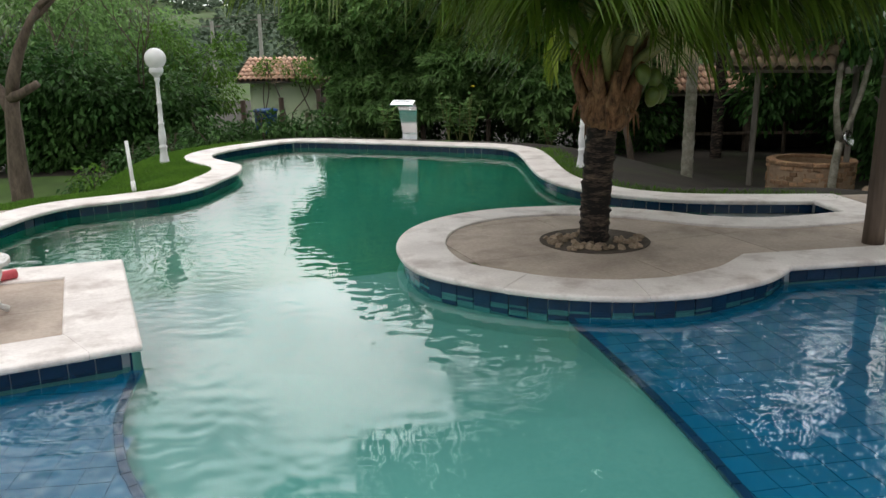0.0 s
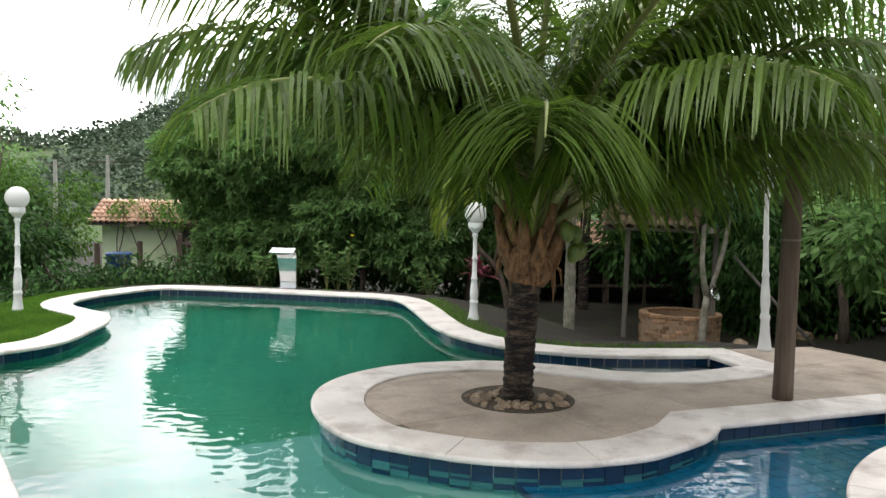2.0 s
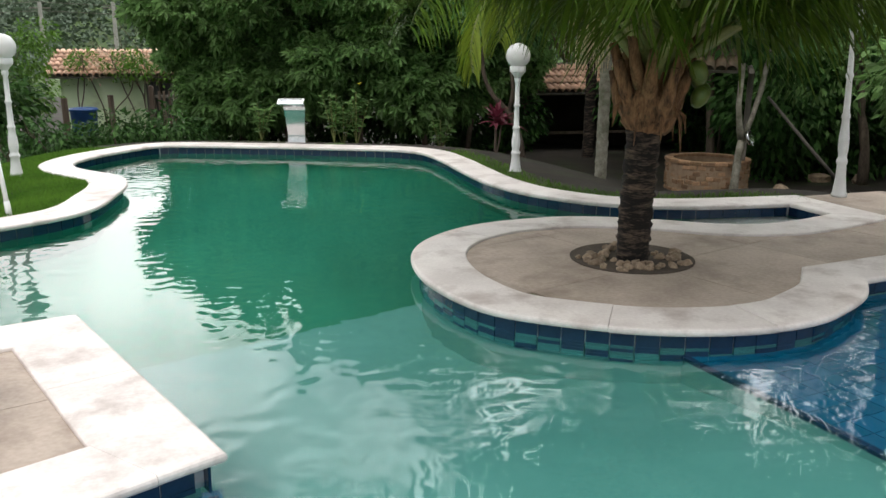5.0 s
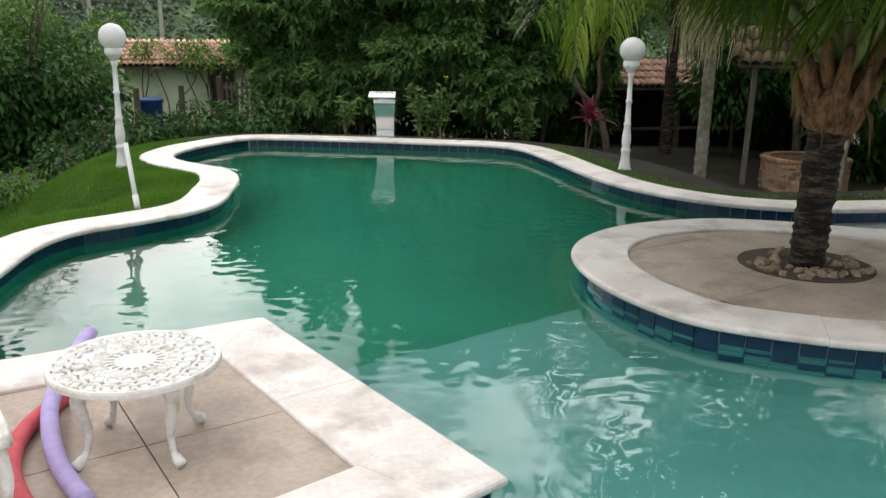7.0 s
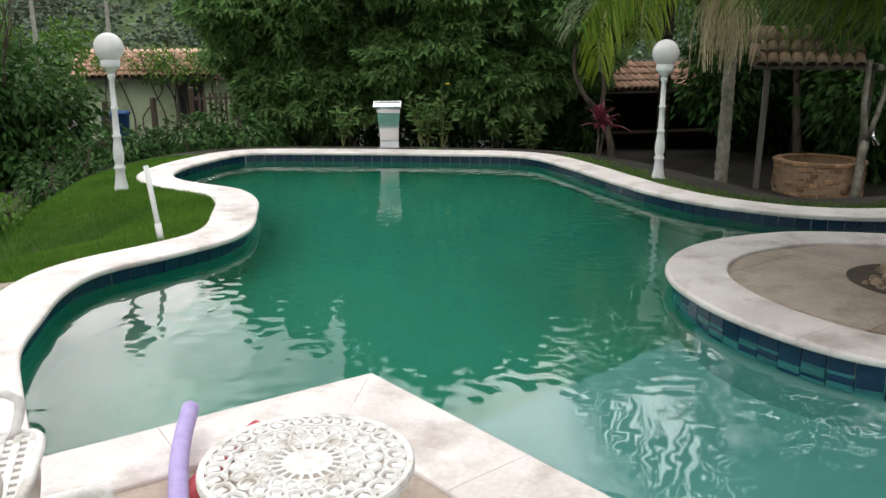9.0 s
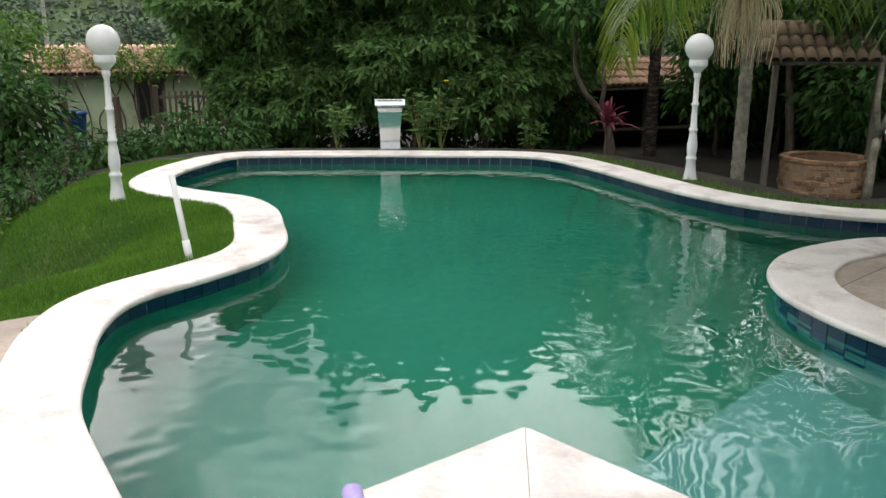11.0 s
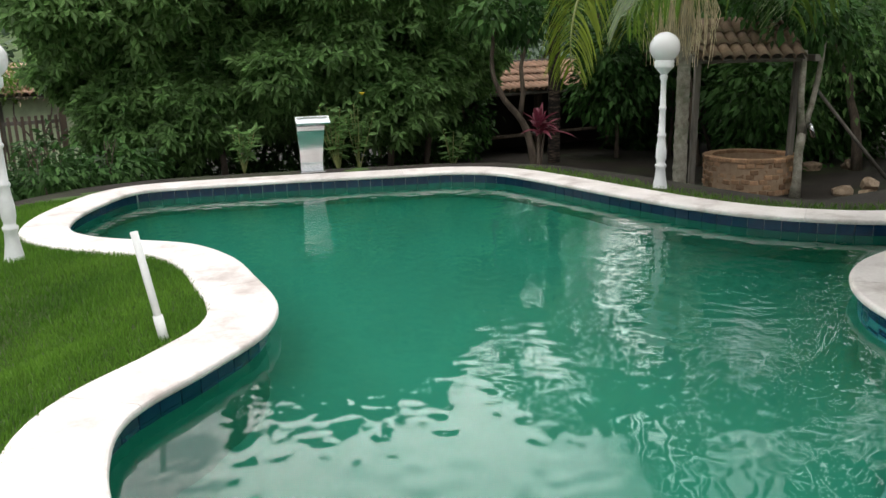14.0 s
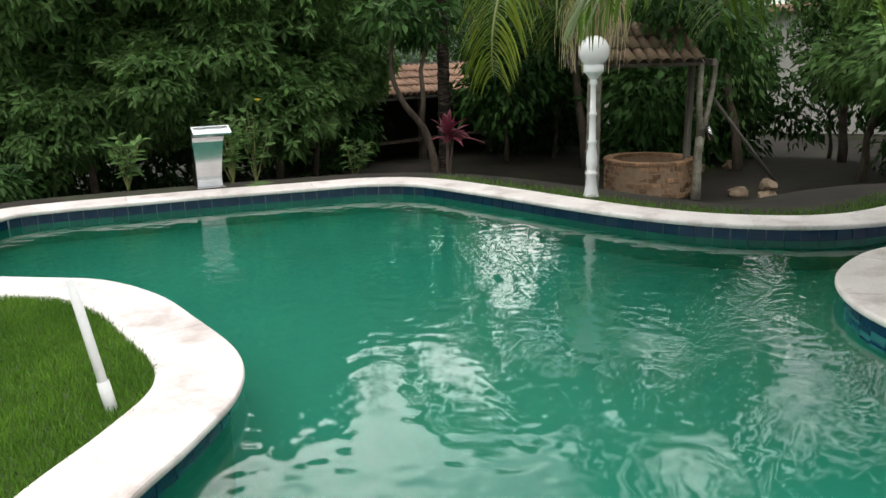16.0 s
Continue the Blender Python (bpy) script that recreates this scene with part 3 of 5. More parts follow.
def garden_lamp(at, height, lean=(0, 0), girth=1.0):
    lamp = thing("garden_lamp", "white turned garden lamp post with a round opal globe", "lamp", "garden lamps", at=at)
    lamp.rotation_euler = (lean[0], lean[1], rnd.uniform(0, 3))
    top = height - 0.15 - 0.105
    k = top / 1.16
    b = Build()
    b.lathe([(r * girth, z * k) for r, z in LAMP_PROFILE], 20)
    part("post", b.mesh("post", M_WHITE, True), lamp, "white turned post with rings")
    b = Build()
    b.lathe([(0.034, top - 0.01), (0.05, top + 0.01), (0.07, top + 0.035), (0.084, top + 0.05), (0.094, top + 0.058), (0.098, top + 0.07), (0.098, top + 0.125), (0.09, top + 0.132)], 24)
    part("globe_holder", b.mesh("globe_holder", M_WHITE, True), lamp)
    b = Build()
    b.lathe([(max(0.003, 0.15 * math.sin(math.pi * i / 20)), height - 0.15 * math.cos(math.pi * i / 20)) for i in range(21)], 36)
    part("globe", b.mesh("globe", M_GLOBE, True), lamp, "round opal white globe")


for x, y, top, lean in ((-4.06, 12.09, 1.47, (0.01, -0.008)), (1.92, 11.14, 1.39, (0, 0))):
    garden_lamp((x, y, ground_at(x, y) - 0.02), top - ground_at(x, y) + 0.02, lean, 0.9)
garden_lamp((4.65, 8.61, -0.02), 2.02, (0, 0.03), 0.85)


# ---- steel waterfall spout ----
def steel_cascade():
    c = thing("water_spout", "brushed stainless steel pool waterfall spout on the coping", "pool fountain", at=(-0.59, 14.36, 0))
    c.rotation_euler[2] = radians(-16)
    prof = curve_line([(0, 0.16, 0.0), (0, 0.17, 0.12), (0, 0.13, 0.28), (0, 0.10, 0.42), (0, 0.07, 0.54), (0, -0.03, 0.625), (0, -0.16, 0.65)], 0.03)
    v, f = [], []
    n = len(prof)
    for i, p in enumerate(prof):
        t = i / (n - 1)
        half = 0.135 + 0.04 * smooth01(np.array(t * 1.15 - 0.1))
        th = 0.09 if t < 0.8 else 0.09 - 0.06 * (t - 0.8) / 0.2
        way = (prof[min(i + 1, n - 1)] - prof[max(i - 1, 0)]).normalized()
        nrm = Vector((0, -way.z, way.y))
        q = p - nrm * th
        for s, e in ((-1, p), (1, p), (1, q), (-1, q)):
            v.append((s * half, e.y, e.z))
    for i in range(n - 1):
        for k in range(4):
            a, b2 = i * 4 + k, i * 4 + (k + 1) % 4
            f.append((a, b2, b2 + 4, a + 4))
    f += [(3, 2, 1, 0), tuple((n - 1) * 4 + k for k in range(4))]
    part("curved_sheet", mesh_of("curved_sheet", v, f, M_STEEL), c)
    b = Build()
    b.box((0.40, 0.17, 0.022), pose(0, -0.17, 0.655, 24))
    part("lip", b.mesh("lip", M_STEEL), c)
    b = Build()
    b.box((0.31, 0.24, 0.012), pose(0, 0.20, 0.008))
    part("foot_plate", b.mesh("foot_plate", M_STEEL), c)


steel_cascade()


# ---- coconut palms ----
def frond(parent, base, heading, rise, length, droop, rng, leaf_len=0.62, mat=M_PALM_LEAF, count=78, twist=0.0):
    """A feather leaf: an arching rib with drooping leaflets on both sides."""
    fr = thing("frond", "", "")
    fr.parent = parent
    h = Vector((math.sin(heading), math.cos(heading), 0))
    side = Vector((h.y, -h.x, 0))
    pts, p, a = [], Vector(base), rise
    n = 26
    for i in range(n + 1):
        pts.append(p.copy())
        t = i / n
        a -= droop / n * (0.45 + 1.1 * t)
        p = p + (h * math.cos(a) + Vector((0, 0, math.sin(a))) + side * twist * t * 0.4) * (length / n)
    b = Build()
    b.tube(pts, [0.038 * (1 - t / n) ** 0.8 + 0.004 for t in range(n + 1)], 6)
    part("rib", b.mesh("rib", M_RACHIS, True), fr)
    v, f = [], []
    fall = rng.uniform(1.1, 1.9)
    for sgn in (-1, 1):
        for i in range(count):
            t = 0.17 + 0.83 * (i + rng.uniform(-.3, .3)) / count
            t = min(max(t, 0.15), 0.999)
            k = min(int(t * n), n - 1)
            o = pts[k].lerp(pts[k + 1], t * n - k)
            way = (pts[k + 1] - pts[k]).normalized()
            s2 = way.cross(Vector((0, 0, 1)))
            s2 = s2.normalized() if s2.length > 0.05 else side
            L = leaf_len * (0.55 + 0.6 * math.sin(math.pi * min(1, 0.15 + t * 0.85))) * rng.uniform(0.85, 1.1)
            if t > 0.9:
                L *= 1 - (t - 0.9) * 4
            d = (s2 * sgn * rng.uniform(0.75, 1.0) + way * rng.uniform(0.45, 0.75) + Vector((0, 0, rng.uniform(-0.15, 0.3)))).normalized()
            hang = fall + rng.uniform(-0.2, 0.2)
            w = 0.0175 * (1.0 - 0.35 * t)
            flat = d.cross(Vector((0, 0, 1)))
            flat = flat.normalized() if flat.length > 0.05 else way
            kk = len(v)
            q, steps = o.copy(), 5
            for j in range(steps + 1):
                u = j / steps
                ww = w * (1 - u) ** 0.6 * (0.7 + 0.6 * min(1, u * 4)) + 0.001
                v.append(q - flat * ww)
                v.append(q + flat * ww)
                dd = (d + Vector((0, 0, -hang * u * 1.5))).normalized()
                q = q + dd * (L / steps)
            f += [(kk + 2 * j, kk + 2 * j + 1, kk + 2 * j + 3, kk + 2 * j + 2) for j in range(steps)]
    tagged(part("leaflet_comb", mesh_of("leaflet_comb", v, f, mat), fr), kind="stuff")
    return fr


def ringed_trunk(line, r0, r1, ring, rng, sides=18):
    b = Build()
    n = len(line)
    radii = []
    for i in range(n):
        t = i / (n - 1)
        r = r0 + (r1 - r0) * t
        radii.append(r * (1.0 + (0.09 if i % ring == 0 else (-0.05 if i % ring == 1 else 0))))
    b.tube(line, radii, sides, 0.06, rng)
    return b


def main_palm():
    palm = thing("coconut_palm", "short coconut palm with a dark ringed trunk and drooping green fronds", "palm tree", at=(1.30, 6.75, -0.03))
    r = random.Random(5)
    line = [Vector((0.0 + 0.07 * t * t, 0.02 * t, 1.30 * t - 0.05)) for t in np.linspace(0, 1, 48)]
    part("trunk", ringed_trunk(line, 0.118, 0.125, 4, r).mesh("trunk", M_PALM_TRUNK, True), palm, "dark rough trunk with leaf-scar rings")
    # woven fibre collar and leaf bases
    b = Build()
    n = 22
    for k in range(14):
        z = 0.93 + 0.034 * k
        rr = 0.128 + 0.075 * math.sin(math.pi * min(1.0, k / 11.0)) ** 0.8
        b.v += [(0.065 + (rr + r.uniform(-0.014, 0.014)) * math.cos(2 * math.pi * i / n), 0.02 + (rr + r.uniform(-0.014, 0.014)) * math.sin(2 * math.pi * i / n), z + r.uniform(-0.008, 0.008)) for i in range(n)]
    b.f += [(k * n + i, k * n + (i + 1) % n, (k + 1) * n + (i + 1) % n, (k + 1) * n + i) for k in range(13) for i in range(n)]
    part("fibre_collar", b.mesh("fibre_collar", M_BOOT), palm, "ragged brown woven fibre collar")
    for i in range(14):
        a = i * 2.4
        base = Vector((0.07 + 0.13 * math.cos(a), 0.02 + 0.13 * math.sin(a), 1.02 + 0.024 * i))
        tip = base + Vector((0.15 * math.cos(a), 0.15 * math.sin(a), 0.34))
        b = Build()
        mid = base.lerp(tip, 0.45) + Vector((0.02 * math.cos(a), 0.02 * math.sin(a), -0.02))
        b.tube([base - Vector((0, 0, 0.06)), base, mid, tip], [0.03, 0.062, 0.05, 0.03], 9, 0.2, r)
        part("leaf_base", b.mesh("leaf_base", M_BOOT, True), palm, "brown fibrous leaf base")
    for i in range(9):
        a = -2.4 + i * 0.68
        b = Build()
        o = Vector((0.07 + 0.19 * math.cos(a), 0.02 + 0.19 * math.sin(a), 1.16 + r.uniform(-.05, .06)))
        L = r.uniform(0.14, 0.34)
        b.tube([o, o + Vector((0.06 * math.cos(a), 0.06 * math.sin(a), -0.3 * L)), o + Vector((0.08 * math.cos(a), 0.08 * math.sin(a), -L))], [0.012, 0.017, 0.002], 6, 0.3, r)
        part("dry_sheath", b.mesh("dry_sheath", M_BOOT), palm, "dry curled sheath strip")
    crown = (0.10, 0.02, 1.36)
    # heading (degrees, 0 = away from the start, 90 = to the right), rise, length, droop
    spec = [(-80, 56, 3.8, 80), (-102, 54, 3.5, 84), (-126, 46, 3.3, 80), (-150, 54, 3.3, 86), (-50, 56, 3.8, 78), (-172, 48, 2.9, 82), (164, 56, 3.1, 86), (142, 48, 3.3, 80), (118, 53, 3.6, 82), (94, 47, 3.8, 76),
            (70, 53, 3.7, 80), (44, 50, 4.1, 104), (18, 50, 4.3, 112), (-12, 48, 4.0, 104), (-2, 74, 3.8, 66), (178, 84, 3.5, 42), (62, 74, 3.7, 58), (-88, 72, 3.7, 62), (134, 74, 3.6, 60), (20, 44, 2.6, 60), (112, 46, 2.6, 58),
            (-110, 66, 4.1, 72), (-35, 67, 4.2, 70), (30, 66, 4.2, 72), (82, 64, 4.2, 70), (92, 58, 4.2, 74), (68, 70, 4.3, 64), (118, 66, 4.1, 70), (-70, 66, 4.1, 70), (106, 68, 4.1, 68), (150, 66, 3.9, 74), (-155, 67, 3.8, 74), (55, 62, 4.2, 74),
            (88, 44, 3.7, 84), (104, 42, 3.5, 82), (122, 42, 3.3, 82), (74, 44, 3.8, 86), (-86, 58, 4.2, 44), (-74, 66, 4.2, 50), (-98, 50, 3.9, 46), (86, 60, 4.2, 46)]
    for hd, rise, L, dr in spec:
        frond(palm, Vector(crown) + Vector((r.uniform(-.05, .05), r.uniform(-.05, .05), r.uniform(-.1, .12))), radians(hd + r.uniform(-5, 5)), radians(rise), L, radians(dr), r, leaf_len=0.96, count=88, twist=r.uniform(-.3, .3),
              mat=M_PALM_LEAF)
    for i, (dx, dy, dz) in enumerate(((0.42, -0.06, 1.20), (0.50, 0.04, 1.22), (0.44, 0.0, 1.34), (0.36, 0.16, 1.30), (0.30, -0.22, 1.38))):
        b = Build()
        b.lathe([(max(0.004, 0.062 * math.sin(math.pi * k / 12) * (1 - 0.12 * math.cos(math.pi * k / 12))), -0.085 * math.cos(math.pi * k / 12)) for k in range(13)], 14, pose(dx, dy, dz, r.uniform(-20, 20), r.uniform(-20, 20), 0))
        part("coconut", b.mesh("coconut", M_COCONUT, True), palm, "green coconut")


main_palm()


# ---- shrubs and trees ----
def branchy(b, base, way, length, radius, depth, r, tips, spread=0.6):
    line, p, d = [Vector(base)], Vector(base), Vector(way).normalized()
    n = 6
    for i in range(n):
        d = (d + Vector((r.uniform(-1, 1), r.uniform(-1, 1), r.uniform(-.4, .8))) * 0.16).normalized()
        p = p + d * length / n
        line.append(p.copy())
    b.tube(line, [radius * (1 - 0.45 * i / n) for i in range(n + 1)], 7, 0.12, r)
    tips.append(p.copy())
    if depth:
        for k in range(r.choice((2, 3))):
            e = (d + Vector((r.uniform(-1, 1), r.uniform(-1, 1), r.uniform(-0.2, 0.6))) * spread).normalized()
            branchy(b, line[-1 - (k % 2)], e, length * r.uniform(0.6, 0.85), radius * 0.55, depth - 1, r, tips, spread)


def tree(name, label, at, trunk_len, radius, blobs, count, leaf_size, shape, leaf_mat, bark, seed, way=(0, 0, 1), depth=3, jitter=0.4, droop=0.8, category="tree", shell=0.4, spread=0.6):
    r, g = random.Random(seed), np.random.default_rng(seed)
    z = ground_at(at[0], at[1])
    t = thing(name, label, category, at=(at[0], at[1], z - 0.05))
    b = Build()
    branchy(b, (0, 0, 0), way, trunk_len, radius, depth, r, [], spread)
    part("trunk", b.mesh("trunk", bark, True), t)
    P, u = blob_points([(x - at[0], y - at[1], zz - z, rx, ry, rz) for x, y, zz, rx, ry, rz in blobs], count, g, shell)
    part("crown", scatter_leaves("crown", P, u, leaf_size, shape, leaf_mat, g, droop, jitter), t)
    return t


def lumps(x0, y0, x1, y1, z0, z1, n, size, seed):
    """Overlapping leaf masses along a line."""
    r = random.Random(seed)
    out = []
    for i in range(n):
        t = (i + r.uniform(0.2, 0.8)) / n
        s = size * r.uniform(0.75, 1.25)
        out.append((x0 + (x1 - x0) * t + r.uniform(-.3, .3), y0 + (y1 - y0) * t + r.uniform(-.4, .4), r.uniform(z0, z1), s, s, s * r.uniform(0.75, 1.0)))
    return out


def shoots(x, y, top, n, seed):
    """Slim upright leaf masses that break a crown's outline."""
    r = random.Random(seed)
    return [(x + r.uniform(-1.2, 1.2), y + r.uniform(-0.5, 0.4), top + r.uniform(-0.2, 0.5), r.uniform(0.16, 0.3), r.uniform(0.16, 0.3), r.uniform(0.5, 1.1)) for _ in range(n)]


# bushy trees with lobed leaves behind the spout
for k, (x, y, zt) in enumerate(((-1.3, 19.4, 2.8), (-0.4, 18.6, 3.6), (1.0, 18.2, 4.0), (2.3, 17.8, 3.9), (3.4, 18.4, 3.6), (3.9, 20.2, 4.6), (-1.0, 21.5, 4.0), (0.6, 20.8, 5.0), (2.6, 20.6, 5.4))):
    tree("bush_tree", "dense leafy bush tree with lobed green leaves", (x, y), 1.5, 0.07, lumps(x - 1.0, y - 0.6, x + 1.0, y + 0.2, 0.5, zt - 0.4, 13, 0.75, 40 + k) + shoots(x, y, zt, 5, 45 + k), 11500, 0.19, LEAF_PALMATE, M_LEAF, M_BARK, 60 + k, shell=0.68)

# added dark shrubs that stand in for the black shade below the bush trees
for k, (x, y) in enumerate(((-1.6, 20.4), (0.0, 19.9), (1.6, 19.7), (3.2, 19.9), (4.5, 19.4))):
    tree("shade_fill_shrub", "added dark shrub that fills the gap below the bush trees as shade", (x, y), 0.5, 0.03, lumps(x - 0.9, y - 0.2, x + 0.9, y + 0.2, -1.0, 0.1, 8, 0.6, 640 + k), 2600, 0.16, LEAF_OVAL, M_LEAF_DARK, M_BARK, 650 + k, category="shrub")

# dark clipped hedge on the lower lawn
for k in range(4):
    x = -6.2 - 1.75 * k
    tree("hedge_shrub", "tall dark green flowering hedge shrub", (x, 17.6), 1.4, 0.05, lumps(x - 1.0, 17.2, x + (0.55 if k == 0 else 0.9), 17.6, -0.7, 0.75 if k == 0 else 1.15, 13, 0.75, 80 + k), 9500, 0.17, LEAF_OVAL, M_LEAF_DARK, M_BARK, 90 + k, category="hedge")
# bright creeper over the fence and shed
for k, (x, y, zt) in enumerate(((-6.6, 23.0, 1.9), (-7.8, 22.6, 2.0), (-9.2, 22.4, 2.1), (-3.6, 25.5, 1.15))):
    tree("creeper", "bright green creeper sprawling over the fence", (x, y), 1.3, 0.03, lumps(x - 0.8, y - 0.3, x + 0.8, y + 0.3, 0.0 if k < 3 else 0.7, zt, 7, 0.6 if k < 3 else 0.32, 100 + k), 4200 if k < 3 else 700, 0.13, LEAF_OVAL, M_LEAF_BRIGHT, M_BARK, 110 + k, category="climbing plant")

# dry pale blossom of a climber hanging over the shed's eave
M_BLOSSOM = material("dry_blossom", (0.50, 0.36, 0.24), (0.80, 0.66, 0.52), 3.0, 0.8, island=0.3, through_light=0.3)
g = np.random.default_rng(41)
bl = thing("eave_climber", "climber with dry pale blossom trailing over the shed roof", "climbing plant", at=(-4.0, 25.6, 0.62))
P = np.column_stack((g.uniform(-1.8, 1.9, 1500), g.uniform(-0.15, 1.3, 1500), np.zeros(1500)))
P[:, 2] = 0.07 + 0.33 * np.clip(P[:, 1] + 0.1, 0, None) + g.uniform(-0.03, 0.2, 1500) - 0.35 * (P[:, 1] < 0.05) * g.uniform(0, 1, 1500)
gap = np.sin(P[:, 0] * 5.1) + 0.6 * np.sin(P[:, 0] * 11 + P[:, 1] * 4)
u = g.normal(0, 0.6, P.shape) + np.array((0, -0.4, 0.6))
tagged(part("blossom", scatter_leaves("blossom", P[gap > -0.1], u[gap > -0.1], 0.10, LEAF_OVAL, M_BLOSSOM, g, 0.2, 0.4), bl, "dry cream and pink blossom"), kind="stuff")
tagged(part("leaves", scatter_leaves("leaves", P[gap < 0.5] + np.array((0, -0.03, 0.02)), u[gap < 0.5], 0.13, LEAF_OVAL, M_LEAF_BRIGHT, g, 0.5, 0.4), bl), kind="stuff")

# further trees closing the garden behind and to the right
for k, (x, y, zb, zt, R) in enumerate(((9.3, 13.5, 0.9, 5.6, 1.2), (11.3, 10.2, 0.6, 5.8, 1.4), (12.2, 6.8, 0.3, 5.4, 1.4), (12.4, 3.2, 0.2, 3.8, 1.2), (7.6, 15.6, 1.5, 5.0, 1.1), (10.5, 16.8, 1.4, 5.4, 1.2), 
                                          (8.5, 24.5, 1.0, 6.4, 1.5), (12.0, 23.0, 1.0, 6.2, 1.5), (5.0, 25.0, 0.5, 6.6, 1.5), (6.6, 22.8, 1.6, 6.2, 1.3), (15.5, 9.5, 0.4, 4.6, 1.4), (1.0, 26.0, 0.5, 4.2, 1.4), (16.5, 19.0, 1.5, 5.0, 1.3), (11.9, 12.7, 1.0, 2.8, 0.85), (7.9, 22.4, 2.0, 6.2, 1.2), (9.9, 22.6, 1.8, 5.6, 1.2), (5.4, 23.4, 2.2, 5.6, 1.1))):
    tree("shade_tree", "dark leafy shade tree behind the garden", (x, y), 2.0, 0.10, lumps(x - 1.4, y - 0.5, x + 1.4, y + 0.5, zb, zt, 10, R, 140 + k) + shoots(x, y, zt + 0.4, 4, 170 + k), 5600 if k < 14 else 8000, 0.155, LEAF_OVAL, M_LEAF_DARK if k % 3 else M_LEAF, M_BARK, 150 + k, spread=0.8)
tree("broadleaf_tree", "forked tree with large drooping green leaves beside the paving", (7.6, 10.3), 0.55, 0.085, lumps(6.6, 9.9, 8.6, 10.4, 0.95, 2.7, 10, 0.62, 21), 4200, 0.18, LEAF_OVAL, M_LEAF, M_BARK, 22, spread=0.9, jitter=0.35, droop=0.5)
tree("broadleaf_tree", "forked tree with large drooping green leaves beside the paving", (9.0, 11.2), 0.9, 0.08, lumps(8.0, 10.9, 10.0, 11.4, 0.9, 3.2, 10, 0.7, 31), 4200, 0.18, LEAF_OVAL, M_LEAF, M_BARK, 32, spread=0.9, jitter=0.35, droop=0.5)
tree("garden_shrub", "bright glossy green shrub at the edge of the paving", (7.3, 8.0), 0.9, 0.05, lumps(6.6, 8.6, 8.1, 7.2, -0.1, 2.6, 16, 0.5, 23), 5200, 0.15, LEAF_OVAL, M_LEAF_BRIGHT, M_BARK, 24, category="shrub", droop=-0.15)
tree("garden_shrub", "bright glossy green shrub at the edge of the paving", (8.0, 6.0), 0.9, 0.05, lumps(7.6, 6.8, 8.4, 5.2, -0.1, 2.6, 14, 0.55, 25), 4200, 0.15, LEAF_OVAL, M_LEAF_BRIGHT, M_BARK, 26, category="shrub", droop=-0.15)
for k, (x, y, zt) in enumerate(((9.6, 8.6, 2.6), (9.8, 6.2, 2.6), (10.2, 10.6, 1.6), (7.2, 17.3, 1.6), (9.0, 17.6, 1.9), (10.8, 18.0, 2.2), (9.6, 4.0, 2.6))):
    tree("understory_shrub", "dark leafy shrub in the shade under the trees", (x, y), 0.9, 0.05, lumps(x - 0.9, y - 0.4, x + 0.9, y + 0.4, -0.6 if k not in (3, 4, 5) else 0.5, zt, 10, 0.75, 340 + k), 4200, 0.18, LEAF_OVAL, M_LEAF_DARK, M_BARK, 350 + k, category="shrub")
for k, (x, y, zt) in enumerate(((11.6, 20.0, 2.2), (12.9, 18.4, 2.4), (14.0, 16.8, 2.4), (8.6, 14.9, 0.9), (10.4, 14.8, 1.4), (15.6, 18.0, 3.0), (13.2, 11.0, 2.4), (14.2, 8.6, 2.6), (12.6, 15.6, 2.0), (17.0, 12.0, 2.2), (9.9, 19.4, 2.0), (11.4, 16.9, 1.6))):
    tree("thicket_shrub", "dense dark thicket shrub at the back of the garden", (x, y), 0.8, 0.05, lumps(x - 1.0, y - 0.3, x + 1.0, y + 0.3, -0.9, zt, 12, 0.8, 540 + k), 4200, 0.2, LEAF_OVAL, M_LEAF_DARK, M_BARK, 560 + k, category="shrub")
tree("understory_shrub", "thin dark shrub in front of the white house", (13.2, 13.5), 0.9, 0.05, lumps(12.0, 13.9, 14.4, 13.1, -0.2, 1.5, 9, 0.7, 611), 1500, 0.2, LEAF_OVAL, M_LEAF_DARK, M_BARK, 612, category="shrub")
# dark leaning sapling by the cordyline
sp = thing("leaning_sapling", "dark crooked sapling leaning behind the coping", "tree", at=(3.55, 15.3, ground_at(3.55, 15.3) - 0.05))
b = Build()
b.tube(curve_line([(0, 0, 0), (-0.08, 0, 0.5), (-0.25, 0, 0.95), (-0.62, 0, 1.35), (-0.78, 0.05, 1.8), (-0.75, 0, 2.4)], 0.12), [0.07 - 0.0022 * i for i in range(len(curve_line([(0, 0, 0), (-0.08, 0, 0.5), (-0.25, 0, 0.95), (-0.62, 0, 1.35), (-0.78, 0.05, 1.8), (-0.75, 0, 2.4)], 0.12)))], 9, 0.1, rnd)
b.tube([(-0.3, 0, 1.02), (-0.22, 0.02, 1.4), (-0.28, 0, 1.8), (-0.1, 0, 2.3)], [0.045, 0.035, 0.03, 0.02], 7, 0.1, rnd)
part("trunk", b.mesh("trunk", M_BARK, True), sp)
P, u = blob_points([(-0.8, 0, 2.6, 0.6, 0.5, 0.4), (-0.1, 0.1, 2.5, 0.5, 0.5, 0.4)], 700, RNG, 0.3)
part("crown", scatter_leaves("crown", P, u, 0.18, LEAF_OVAL, M_LEAF_DARK, RNG), sp)
